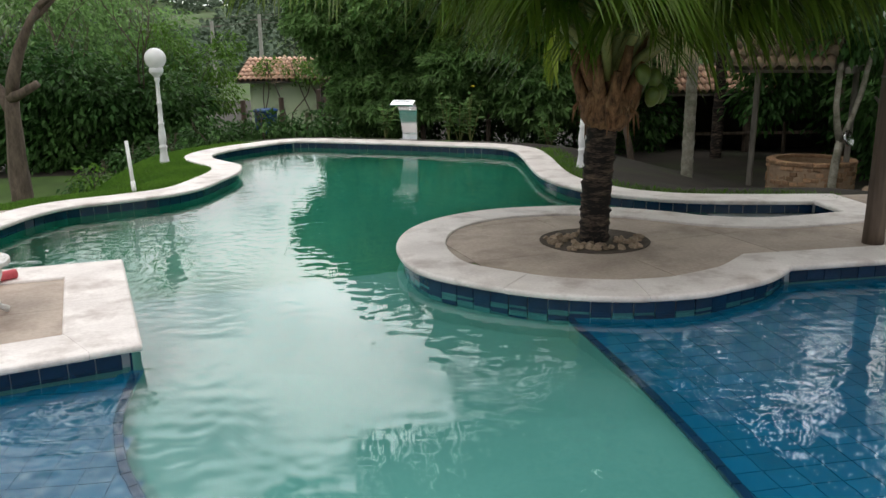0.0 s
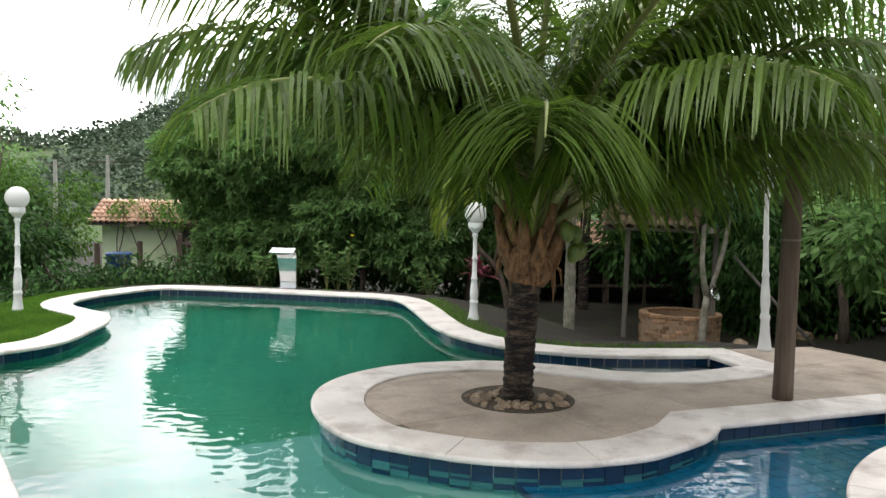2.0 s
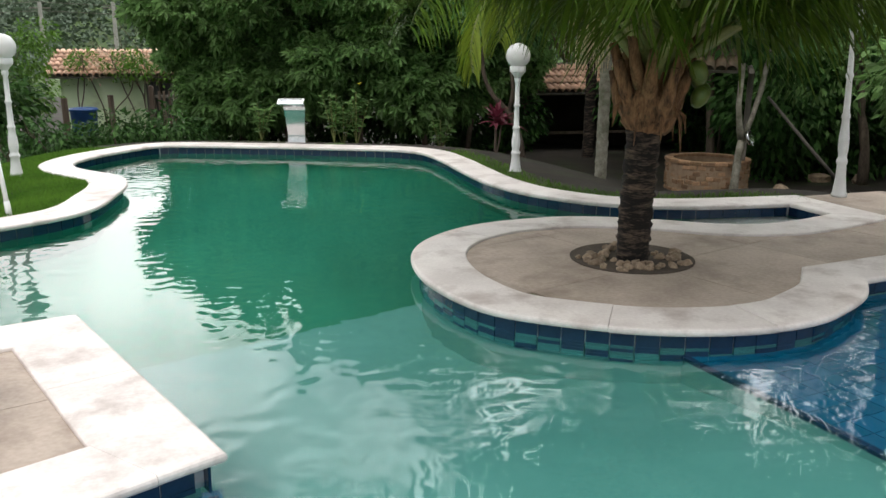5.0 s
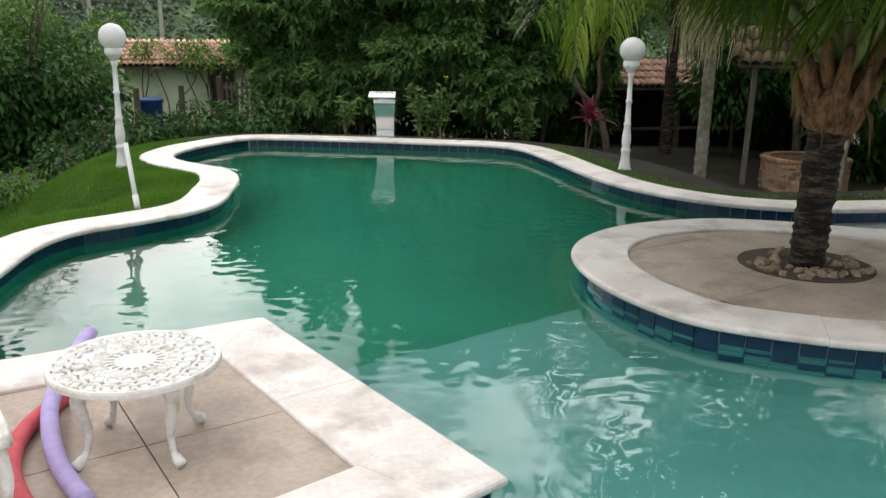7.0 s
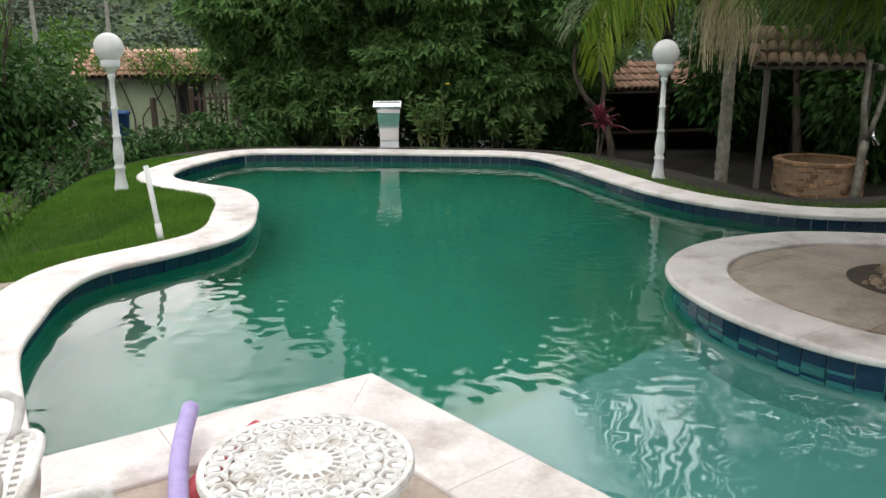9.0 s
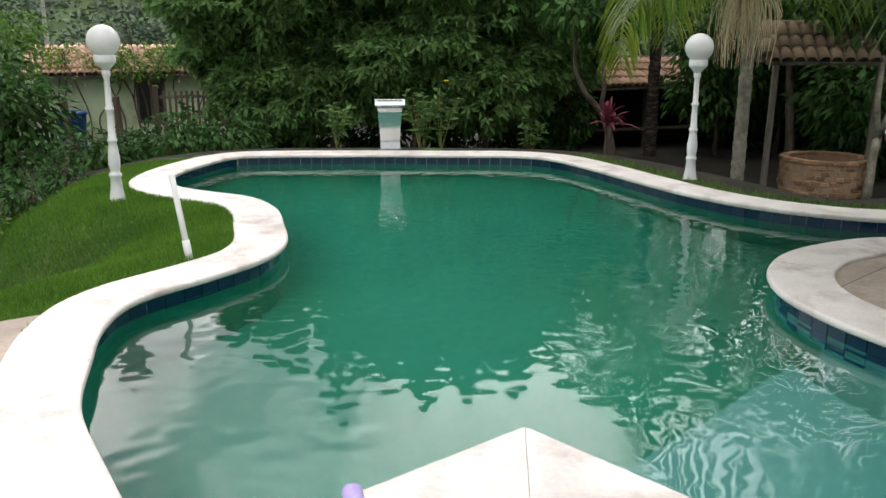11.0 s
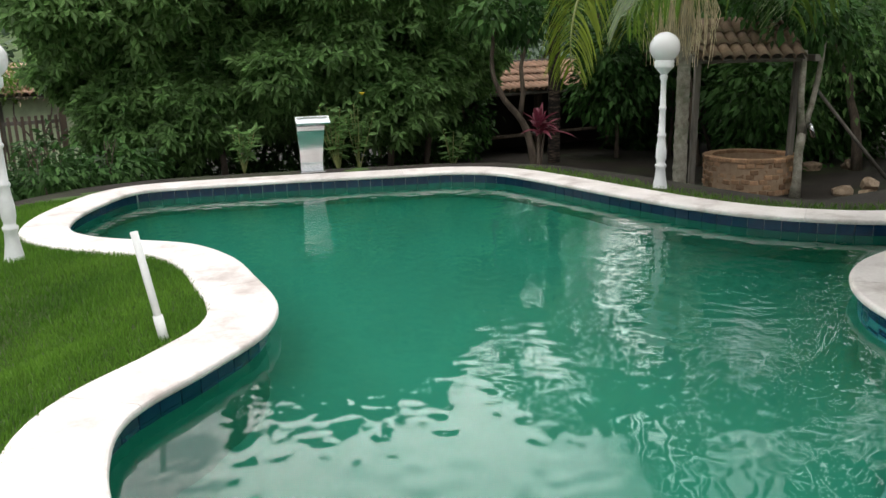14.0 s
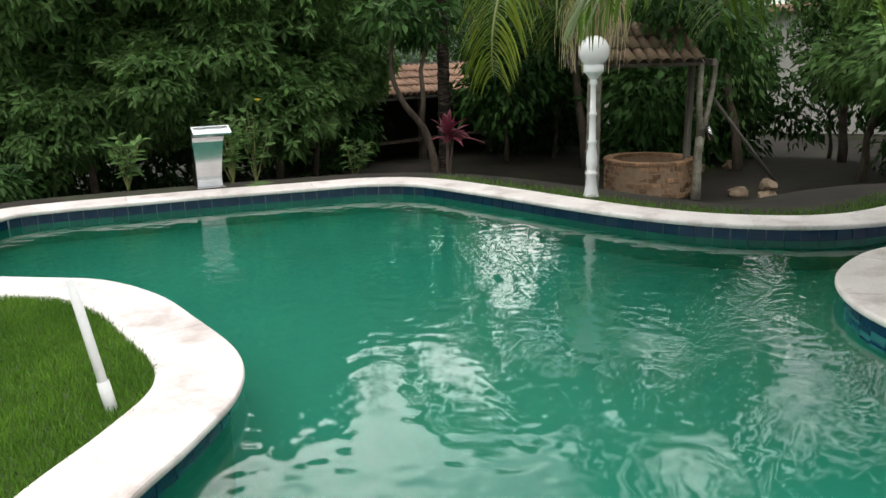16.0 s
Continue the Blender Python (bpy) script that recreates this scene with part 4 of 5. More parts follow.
# lawn tree with a cut limb
lt = tree("lawn_tree", "pale barked lawn tree with a sawn limb and feathery crown", (-6.7, 13.0), 1.9, 0.19, [(-8.4, 13.5, 3.9, 1.4, 1.4, 0.9), (-7.0, 14.2, 4.6, 1.5, 1.4, 0.9), (-6.6, 13.2, 3.6, 0.9, 0.9, 0.6), (-8.8, 12.2, 3.4, 1.2, 1.2, 0.8)], 2600, 0.22, LEAF_OVAL, M_LEAF, M_BARK, 33, way=(-0.05, 0, 1), depth=2)
b = Build()
b.tube([(0.05, -0.05, 1.85), (0.25, -0.1, 1.92), (0.55, -0.15, 2.08)], [0.09, 0.075, 0.06], 9, 0.1, rnd)
part("sawn_limb", b.mesh("sawn_limb", M_BARK, True), lt, "sawn-off limb stub")
# trees behind the hedge at the far left
for k, (x, y, zt) in enumerate(((-9.5, 21.5, 4.2), (-12.5, 19.5, 4.5), (-13.0, 15.0, 4.0), (-15.0, 24.0, 5.0), (-10.0, 27.0, 3.6), (-13.5, 10.5, 4.0))):
    tree("garden_tree", "leafy green garden tree behind the hedge", (x, y), 2.0, 0.1, lumps(x - 1.6, y - 0.6, x + 1.6, y + 0.6, 0.6, zt, 10, 1.15, 240 + k), 3800, 0.19, LEAF_OVAL, M_LEAF, M_BARK, 250 + k, spread=0.8)

# ---- second palm with a dry flower cluster, third palm ----
def tall_palm(at, height, radius, trunk_mat, label, fronds, seed, lean=(0, 0), leaf=M_PALM_LEAF):
    r = random.Random(seed)
    z = ground_at(*at)
    p = thing("coconut_palm", label, "palm tree", at=(at[0], at[1], z - 0.05))
    line = [Vector((lean[0] * t * t, lean[1] * t * t, height * t)) for t in np.linspace(0, 1, 70)]
    part("trunk", ringed_trunk(line, radius * 1.1, radius * 0.85, 6, r, 14).mesh("trunk", trunk_mat, True), p)
    for hd, rise, L, dr in fronds:
        frond(p, line[-1] + Vector((r.uniform(-.05, .05), r.uniform(-.05, .05), 0)), radians(hd), radians(rise), L, radians(dr), r, 0.8, leaf, 84)
    return p, line


palm_b, line_b = tall_palm((3.77, 12.55), 3.3, 0.082, M_PALE_TRUNK, "pale lichened coconut palm beside the pool with a dry flower cluster",
                           [(-99, 6, 3.2, 108), (-118, 16, 3.1, 112), (-72, 40, 3.1, 115), (-145, 34, 2.9, 120), (160, 40, 3.0, 135), (120, 45, 3.2, 130), (60, 50, 3.2, 120), (20, 55, 3.0, 115), (-30, 50, 3.2, 120)], 15, leaf=M_PALM_YELLOW)
g = Build()
for i in range(190):
    a = rnd.uniform(0, 6.28)
    o = Vector((-0.22, -0.14, 2.50))
    out = Vector((math.cos(a), math.sin(a), 0)) * rnd.uniform(0.05, 0.42)
    L = rnd.uniform(0.35, 0.95)
    g.tube([o, o + out * 0.7 + Vector((0, 0, rnd.uniform(0.0, 0.14))), o + out + Vector((0, 0, -0.25 * L)), o + out * 1.1 + Vector((rnd.uniform(-.04, .04), rnd.uniform(-.04, .04), -0.6 * L)), o + out * 1.05 + Vector((rnd.uniform(-.05, .05), 0, -L))],
           [0.006, 0.005, 0.004, 0.004, 0.003], 4)
tagged(part("dry_flower_tuft", g.mesh("dry_flower_tuft", M_DRY), palm_b, "pale dry hanging flower strands"), kind="stuff")
tall_palm((5.9, 17.7), 4.2, 0.115, M_PALM_TRUNK, "dark trunked coconut palm in the shade behind the pool", [(-110, 35, 2.9, 140), (-60, 50, 2.9, 130), (150, 40, 2.9, 135), (60, 50, 2.9, 125), (-160, 50, 2.9, 130), (10, 60, 2.8, 120)], 16)


# ---- brick well with its tiled shelter ----
def brick_well(at, radius, z0, z1):
    w = thing("brick_well", "round well of old soft red bricks on bare ground", "well", at=(at[0], at[1], 0))
    b = Build()
    b.lathe([(radius - 0.012, z0 - 0.2), (radius - 0.012, z1 - 0.01), (radius - 0.12, z1 - 0.01), (radius - 0.13, z0 + 0.1), (0.02, z0 + 0.1)], 48)
    part("mortar_core", b.mesh("mortar_core", M_MORTAR), w)
    b = Build()
    b.box((0.112, 0.10, 0.064))
    bm_half = b.mesh("brick", M_BRICK)
    b = Build()
    b.box((0.185, 0.14, 0.05))
    bm_cap = b.mesh("cap_brick", M_BRICK)
    r = random.Random(3)
    courses, n = 6, 32
    for c in range(courses):
        for i in range(n):
            a = 2 * math.pi * (i + 0.5 * (c % 2)) / n + r.uniform(-.012, .012)
            if r.random() < 0.13:
                continue
            inset = r.uniform(-.024, .006)
            ob = part("brick", bm_half, w)
            ob.matrix_local = pose((radius - 0.045 + inset) * math.cos(a), (radius - 0.045 + inset) * math.sin(a), z0 + 0.06 + c * 0.079 + r.uniform(-.01, .01), r.uniform(-4, 4), r.uniform(-7, 7), math.degrees(a) + 90 + r.uniform(-5, 5))
    for i in range(21):
        a = 2 * math.pi * i / 21
        ob = part("cap_brick", bm_cap, w)
        ob.matrix_local = pose((radius - 0.06) * math.cos(a), (radius - 0.06) * math.sin(a), z1 - 0.005, r.uniform(-2, 2), r.uniform(-2, 2), math.degrees(a) + 90)


brick_well((5.93, 13.15), 0.66, -0.80, -0.27)


def tile_mesh(name, mat, length=0.42, radius=0.085):
    """One half-round roof tile, lying along y."""
    v, f, n = [], [], 6
    for y, r in ((-length / 2, radius * 1.08), (length / 2, radius * 0.9)):
        for rr in (r, r - 0.014):
            for i in range(n + 1):
                a = math.pi * i / n
                v.append((rr * math.cos(a), y, rr * math.sin(a)))
    k = n + 1
    for i in range(n):
        f += [(i, i + 1, 2 * k + i + 1, 2 * k + i), (k + i + 1, k + i, 3 * k + i, 3 * k + i + 1), (i + 1, i, k + i, k + i + 1), (2 * k + i, 2 * k + i + 1, 3 * k + i + 1, 3 * k + i)]
    return mesh_of(name, v, f, mat, True)


def tiled_slope(parent, mat, m, width, run, me):
    """Rows of half-round tiles on a slope whose frame m has x along the eave and y up the slope."""
    rows, cols = max(1, round(run / 0.36)), max(1, round(width / 0.16))
    for j in range(rows):
        for i in range(cols):
            ob = part("roof_tile", me, parent)
            ob.matrix_local = m @ pose((i + 0.5) * width / cols, (j + 0.5) * run / rows, 0.03 + rnd.uniform(-.006, .006), -2.5, rnd.uniform(-2, 2), rnd.uniform(-2, 2))


def well_shelter():
    s = thing("well_shelter", "small mossy tiled roof on rough grey posts over the well", "shelter", at=(5.87, 13.00, -0.08))
    s.rotation_euler[2] = math.atan2(-0.55, 0.83)
    for x in (-0.92, 0.50):
        b = Build()
        b.box((0.085, 0.085, 2.05), pose(x, 0.0, 0.22, 0, 0.8, 4))
        part("post", b.mesh("post", M_GREYWOOD), s, "rough grey wooden post")
        b = Build()
        b.box((0.09, 1.5, 0.09), pose(x, 0, 1.24))
        part("cross_beam", b.mesh("cross_beam", M_GREYWOOD), s)
    for y, z in ((-0.68, 1.30), (0.68, 1.30), (0, 1.74)):
        b = Build()
        b.box((1.45, 0.07, 0.08), pose(-0.42, y, z - 0.06))
        part("purlin", b.mesh("purlin", M_GREYWOOD), s)
    me = tile_mesh("roof_tile", M_ROOF_OLD)
    ang = math.degrees(math.atan2(0.46, 0.78))
    run = math.hypot(0.46, 0.80)
    for sgn in (1, -1):
        m = pose(-0.42, 0, 0, 0, 0, 0 if sgn > 0 else 180) @ pose(-0.725, -0.80, 1.24, ang)
        b = Build()
        b.box((1.45, run, 0.02), m @ pose(0.725, run / 2, 0))
        part("roof_board", b.mesh("roof_board", M_GREYWOOD), s)
        tiled_slope(s, M_ROOF_OLD, m, 1.45, run, me)
    for i in range(4):
        ob = part("ridge_tile", me, s)
        ob.matrix_local = pose(-1.0 + i * 0.36, 0, 1.73, 0, 0, 90)
    for i in range(2):
        ob = part("verge_tile", me, s, "orange clay verge tile")
        ob.matrix_local = pose(0, 0, 0) @ pose(-1.15, -0.80, 1.28, ang) @ pose(0, 0.2 + 0.38 * i, 0.05)


well_shelter()

# slim forked tree at the well with a hanging pan
wt = thing("slim_tree", "slim lichened forked tree growing beside the well", "tree", at=(5.87, 12.30, ground_at(5.87, 12.30) - 0.05))
b = Build()
b.tube([(0, 0, 0), (0.02, 0, 0.3), (0.05, 0.02, 0.7), (0.10, 0.02, 0.98)], [0.085, 0.065, 0.06, 0.065], 10, 0.12, rnd)
b.tube([(0.10, 0.02, 0.95), (0.02, 0.0, 1.15), (-0.03, 0, 1.5), (-0.02, 0, 2.1)], [0.06, 0.05, 0.045, 0.04], 9, 0.12, rnd)
b.tube([(0.10, 0.02, 0.95), (0.22, 0.0, 1.3), (0.33, 0, 1.7), (0.42, 0, 2.3)], [0.05, 0.04, 0.038, 0.03], 9, 0.12, rnd)
part("trunk", b.mesh("trunk", M_PALE_TRUNK, True), wt)
P, u = blob_points([(0.3, 0.2, 2.6, 0.9, 0.8, 0.5), (-0.2, 0.5, 2.9, 0.7, 0.7, 0.5), (1.0, 0.3, 2.3, 0.7, 0.6, 0.5)], 1500, RNG, 0.3)
part("crown", scatter_leaves("crown", P, u, 0.17, LEAF_OVAL, M_LEAF_DARK, RNG), wt)
pan = thing("hanging_pan", "round tin pan hung on the slim tree", "pan", at=(6.03, 12.22, 0.17))
b = Build()
b.lathe([(0.02, -0.03), (0.10, -0.03), (0.12, 0.02), (0.128, 0.022), (0.105, -0.035), (0.02, -0.036)], 24, pose(0, 0, 0, 70, 0, 40))
part("dish", b.mesh("dish", M_STEEL, True), pan)
b = Build()
b.tube([(0, 0, 0.10), (-0.05, 0.03, 0.16)], [0.006, 0.006], 5)
part("hook", b.mesh("hook", M_GREYWOOD), pan)

prop = thing("leaning_pole", "thin grey wooden pole leaning beside the well", "pole")
b = Build()
b.tube([(7.9, 12.0, -0.86), (7.2, 12.3, -0.05), (6.55, 12.6, 0.75)], [0.03, 0.028, 0.024], 7, 0.08, rnd)
part("shaft", b.mesh("shaft", M_GREYWOOD, True), prop)


def rock_mesh(name, size, mat, seed):
    r = random.Random(seed)
    bm = bmesh.new()
    bmesh.ops.create_icosphere(bm, subdivisions=2, radius=1)
    off = Vector((r.uniform(0, 50), r.uniform(0, 50), r.uniform(0, 50)))
    for v in bm.verts:
        n = v.co.normalized()
        k = 1 + 0.45 * noise.noise(n * 1.3 + off) + 0.14 * noise.noise(n * 3.5 + off)
        v.co = Vector((n.x * size[0], n.y * size[1], n.z * size[2])) * k
    me = bpy.data.meshes.new(name)
    bm.to_mesh(me)
    bm.free()
    me.materials.append(mat)
    return me


for k, (x, y, sx, sz, dz) in enumerate(((5.9, 11.22, 0.17, 0.10, 0.04), (5.92, 11.25, 0.15, 0.09, 0.20), (6.55, 12.0, 0.16, 0.10, 0.03), (8.6, 9.6, 0.20, 0.14, 0.05), (8.4, 9.9, 0.15, 0.1, 0.04), (7.1, 10.2, 0.10, 0.08, 0.03), (8.9, 14.1, 0.22, 0.13, 0.05), (9.4, 13.7, 0.18, 0.12, 0.05))):
    st = tagged(new("garden_stone", rock_mesh("garden_stone", (sx, sx * 0.75, sz), M_STONE, 70 + k)), "rough tan stone lying on bare earth", "stone", "garden stones")
    st.location, st.rotation_euler[2] = (x, y, ground_at(x, y) + dz), k

# ---- buildings ----
def shed():
    s = thing("garden_shed", "mint green plastered shed with a clay tile roof", "shed", at=(-3.6, 26.0, 0))
    z0, z1 = ground_at(-3.6, 26) - 0.2, 0.62
    b = Build()
    for x0, x1, a, c in ((-2.3, -0.15, z0, z1), (0.55, 2.3, z0, z1), (-0.15, 0.55, z0, -0.60), (-0.15, 0.55, 0.50, z1)):
        b.box((x1 - x0, 0.16, c - a), Matrix.Translation(((x0 + x1) / 2, 0, (a + c) / 2)))
    part("front_wall", b.mesh("front_wall", M_MINT), s)
    for x in (-2.3, 2.3):
        b = Build()
        b.box((0.16, 3.0, z1 - z0), Matrix.Translation((x, 1.58, (z0 + z1) / 2)))
        part("side_wall", b.mesh("side_wall", M_MINT), s)
    b = Build()
    b.box((4.7, 0.16, z1 - z0), Matrix.Translation((0, 3.1, (z0 + z1) / 2)))
    part("back_wall", b.mesh("back_wall", M_MINT), s)
    w = thing("window", "", "")
    w.parent = s
    b = Build()
    b.box((0.68, 0.04, 1.08), pose(0.2, 0.05, -0.05))
    part("pane", b.mesh("pane", M_DARKGLASS), w)
    for x, sx, z, sz in ((-0.12, 0.06, -0.05, 1.1), (0.52, 0.06, -0.05, 1.1), (0.2, 0.68, 0.48, 0.06), (0.2, 0.68, -0.58, 0.06), (0.2, 0.04, -0.05, 1.1)):
        b = Build()
        b.box((sx, 0.08, sz), pose(x, -0.05, z))
        part("window_frame", b.mesh("window_frame", M_GREYWOOD), w)
    me = tile_mesh("roof_tile", M_ROOF_TILE)
    ang = math.degrees(math.atan2(0.62, 1.9))
    run = math.hypot(0.62, 1.9)
    b = Build()
    m = pose(-2.7, -0.4, 0.60, ang)
    b.box((5.4, run, 0.05), m @ pose(2.7, run / 2, -0.02))
    b.box((5.4, run, 0.05), pose(0, 3.2, 0, 0, 0, 180) @ m @ pose(2.7, run / 2, -0.02))
    part("roof_deck", b.mesh("roof_deck", M_GREYWOOD), s)
    tiled_slope(s, M_ROOF_TILE, m, 5.4, run, me)


shed()


def verandah_house():
    h = thing("verandah_house", "low house with a clay tile verandah roof, walls coloured dark as in deep shade", "house", at=(5.0, 20.0, -0.12))
    z0 = -1.5
    # the walls carry the verandah's shade in their dark colour
    b = Build()
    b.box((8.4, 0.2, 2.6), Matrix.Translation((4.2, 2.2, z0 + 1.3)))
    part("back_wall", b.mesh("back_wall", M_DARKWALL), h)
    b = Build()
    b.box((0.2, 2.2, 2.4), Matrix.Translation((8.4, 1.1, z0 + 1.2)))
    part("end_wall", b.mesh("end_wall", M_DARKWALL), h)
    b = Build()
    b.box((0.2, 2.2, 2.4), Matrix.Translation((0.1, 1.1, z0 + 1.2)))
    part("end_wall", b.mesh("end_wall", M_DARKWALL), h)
    for x in (0.3, 2.4, 4.6, 6.8):
        b = Build()
        b.box((0.14, 0.14, 2.1), Matrix.Translation((x, 0.1, z0 + 1.0)))
        part("post", b.mesh("post", M_BARK), h)
    for z in (-0.45,):
        b = Build()
        b.box((8.0, 0.05, 0.07), Matrix.Translation((4.1, 0.02, z)))
        part("rail", b.mesh("rail", M_BARK), h)
    me = tile_mesh("roof_tile", M_ROOF_TILE)
    ang = math.degrees(math.atan2(0.55, 1.5))
    m = pose(-0.2, -0.35, 0.52, ang)
    run = math.hypot(0.55, 1.5)
    b = Build()
    b.box((8.8, run, 0.05), m @ pose(4.4, run / 2, -0.03))
    b.box((8.8, 1.4, 0.05), pose(4.2, 1.8, 1.02, -12))
    part("roof_deck", b.mesh("roof_deck", M_GREYWOOD), h)
    tiled_slope(h, M_ROOF_TILE, m, 8.8, run, me)


verandah_house()


def far_house():
    h = thing("white_house", "cream plastered house behind the trees with a barred window", "house", at=(19.6, 15.3, 0))
    h.rotation_euler[2] = radians(-69)
    b = Build()
    b.box((6, 0.25, 3.6), Matrix.Translation((0, 0, 0.35)))
    part("front_wall", b.mesh("front_wall", M_HOUSE), h)
    b = Build()
    b.box((0.25, 5, 3.6), Matrix.Translation((-2.9, 2.6, 0.35)))
    part("side_wall", b.mesh("side_wall", M_HOUSE), h)
    b = Build()
    b.box((6.8, 6.2, 0.2), Matrix.Translation((0, 2.6, 2.25)))
    part("roof", b.mesh("roof", M_ROOF_TILE), h)
    w = thing("window", "", "")
    w.parent = h
    b = Build()
    b.box((1.0, 0.06, 1.3), pose(1.6, -0.11, 0.0))
    part("pane", b.mesh("pane", M_DARKGLASS), w)
    for i in range(8):
        b = Build()
        b.box((0.03, 0.04, 1.3), pose(1.15 + 0.13 * i, -0.17, 0.0))
        part("bar", b.mesh("bar", M_WHITE), w)


far_house()

# bare vine stems climbing the shed wall
vine = thing("wall_vine", "bare twisting vine stems climbing the shed wall", "climbing plant")
for i in range(9):
    x = -5.7 + 0.42 * i + rnd.uniform(-.1, .1)
    z = ground_at(x, 25.7)
    b = Build()
    line = curve_line([(x, 25.75, z), (x + rnd.uniform(-.2, .2), 25.8, z + 0.7), (x + rnd.uniform(-.4, .4), 25.75, z + 1.4), (x + rnd.uniform(-.5, .5), 25.6, z + 2.3)], 0.15)
    b.tube(line, [0.022 - 0.01 * i / len(line) for i in range(len(line))], 6, 0.1, rnd)
    part("stem", b.mesh("stem", M_BARK), vine)

# gate and fence by the shed
gate = thing("wooden_gate", "weathered slatted wooden gate beside the shed", "gate", at=(-3.25, 22.9, 0))
gz = ground_at(-3.25, 22.9)
for x in (-0.12, 1.02):
    b = Build()
    b.box((0.12, 0.12, 1.45), pose(x, 0, gz + 0.68))
    part("gate_post", b.mesh("gate_post", M_WOOD), gate)
for i in range(8):
    b = Build()
    b.box((0.055, 0.025, 1.15), pose(0.06 + i * 0.12, -0.03, gz + 0.70, 0, rnd.uniform(-1, 1)))
    part("slat", b.mesh("slat", M_WOOD), gate)
for z in (0.25, 1.15):
    b = Build()
    b.box((1.05, 0.03, 0.07), pose(0.46, 0.0, gz + z))
    part("rail", b.mesh("rail", M_GREYWOOD), gate)
for x, y in ((-4.15, 21.6), (-5.1, 21.4)):
    fp = thing("fence_post", "short dark wooden fence post", "post", "fence posts", at=(x, y, ground_at(x, y)))
    b = Build()
    b.tube([(0, 0, -0.1), (0.01, 0, 0.6), (0, 0.01, 1.2)], [0.075, 0.07, 0.065], 9, 0.12, rnd)
    part("stake", b.mesh("stake", M_WOOD), fp)
barrel = thing("plastic_bin", "blue plastic bin with a lid standing by the shed", "bin", at=(-5.22, 24.6, ground_at(-5.22, 24.6)))
b = Build()
b.lathe([(0.28, 0), (0.29, 0.03), (0.335, 0.80), (0.345, 0.82)], 28)
part("body", b.mesh("body", M_BARREL, True), barrel)
b = Build()
b.lathe([(0.35, 0.82), (0.365, 0.83), (0.365, 0.88), (0.32, 0.91), (0.02, 0.93)], 28)
part("lid", b.mesh("lid", M_BARREL, True), barrel)

# round timber post on the paving, leaning pipe
tp = thing("timber_post", "round brown timber post standing on the paving", "post", at=(3.53, 6.55, -0.02))
b = Build()
b.tube([(0.02 * t / 3, 0, t) for t in np.linspace(0, 2.3, 16)], [0.082 - 0.004 * t for t in np.linspace(0, 3, 16)], 18, 0.02, rnd)
part("shaft", b.mesh("shaft", M_WOOD, True), tp)
b = Build()
b.tube([(0.009, 0, 1.32), (0.009, 0, 1.335)], [0.0835, 0.0835], 18)
part("wire_band", b.mesh("wire_band", M_GREYWOOD), tp)
pipe = thing("plastic_pipe", "white plastic pipe stuck leaning in the lawn", "pipe", at=(-3.555, 9.50, -0.05))
d = Vector((-0.075, 0.10, 0.62))
b = Build()
b.tube([(0, 0, 0), tuple(d)], [0.021, 0.021], 16)
part("tube", b.mesh("tube", M_PVC, True), pipe)
b = Build()
b.tube([(0, 0, 0), tuple(d * 0.26)], [0.027, 0.027], 16)
part("sleeve", b.mesh("sleeve", M_PVC, True), pipe)


# ---- small plants ----
def spiky(name, label, at, n, length, width, mat, stem, seed, cat="plant"):
    r = random.Random(seed)
    t = thing(name, label, cat, at=(at[0], at[1], ground_at(*at) - 0.02))
    b = Build()
    b.tube([(0, 0, 0), (0.01, 0.01, stem * 0.5), (0, 0, stem)], [0.022, 0.02, 0.018], 7)
    b.tube([(0.03, 0, 0), (0.08, 0.02, stem * 0.4), (0.10, 0, stem * 0.75)], [0.016, 0.015, 0.013], 7)
    part("stem", b.mesh("stem", M_BARK), t)
    for i in range(n):
        a, up = r.uniform(0, 6.28), r.uniform(0.25, 1.4)
        o = Vector((0.10, 0, stem * 0.75)) if i % 3 == 0 else Vector((0, 0, stem * r.uniform(0.7, 1.0)))
        d = Vector((math.cos(a) * math.cos(up), math.sin(a) * math.cos(up), math.sin(up)))
        s = d.cross(Vector((0, 0, 1))).normalized()
        L = length * r.uniform(0.7, 1.15)
        v, f = [], []
        for j in range(6):
            u = j / 5
            p = o + d * L * u + Vector((0, 0, -0.45 * L * u * u * math.cos(up)))
            w = width * math.sin(math.pi * min(1, 0.12 + u * 0.88)) + 0.002
            v += [p - s * w + Vector((0, 0, w * 0.5)), p, p + s * w + Vector((0, 0, w * 0.5))]
        for j in range(5):
            f += [(3 * j, 3 * j + 1, 3 * j + 4, 3 * j + 3), (3 * j + 1, 3 * j + 2, 3 * j + 5, 3 * j + 4)]
        part("leaf", mesh_of("leaf", v, f, mat), t)
    return t


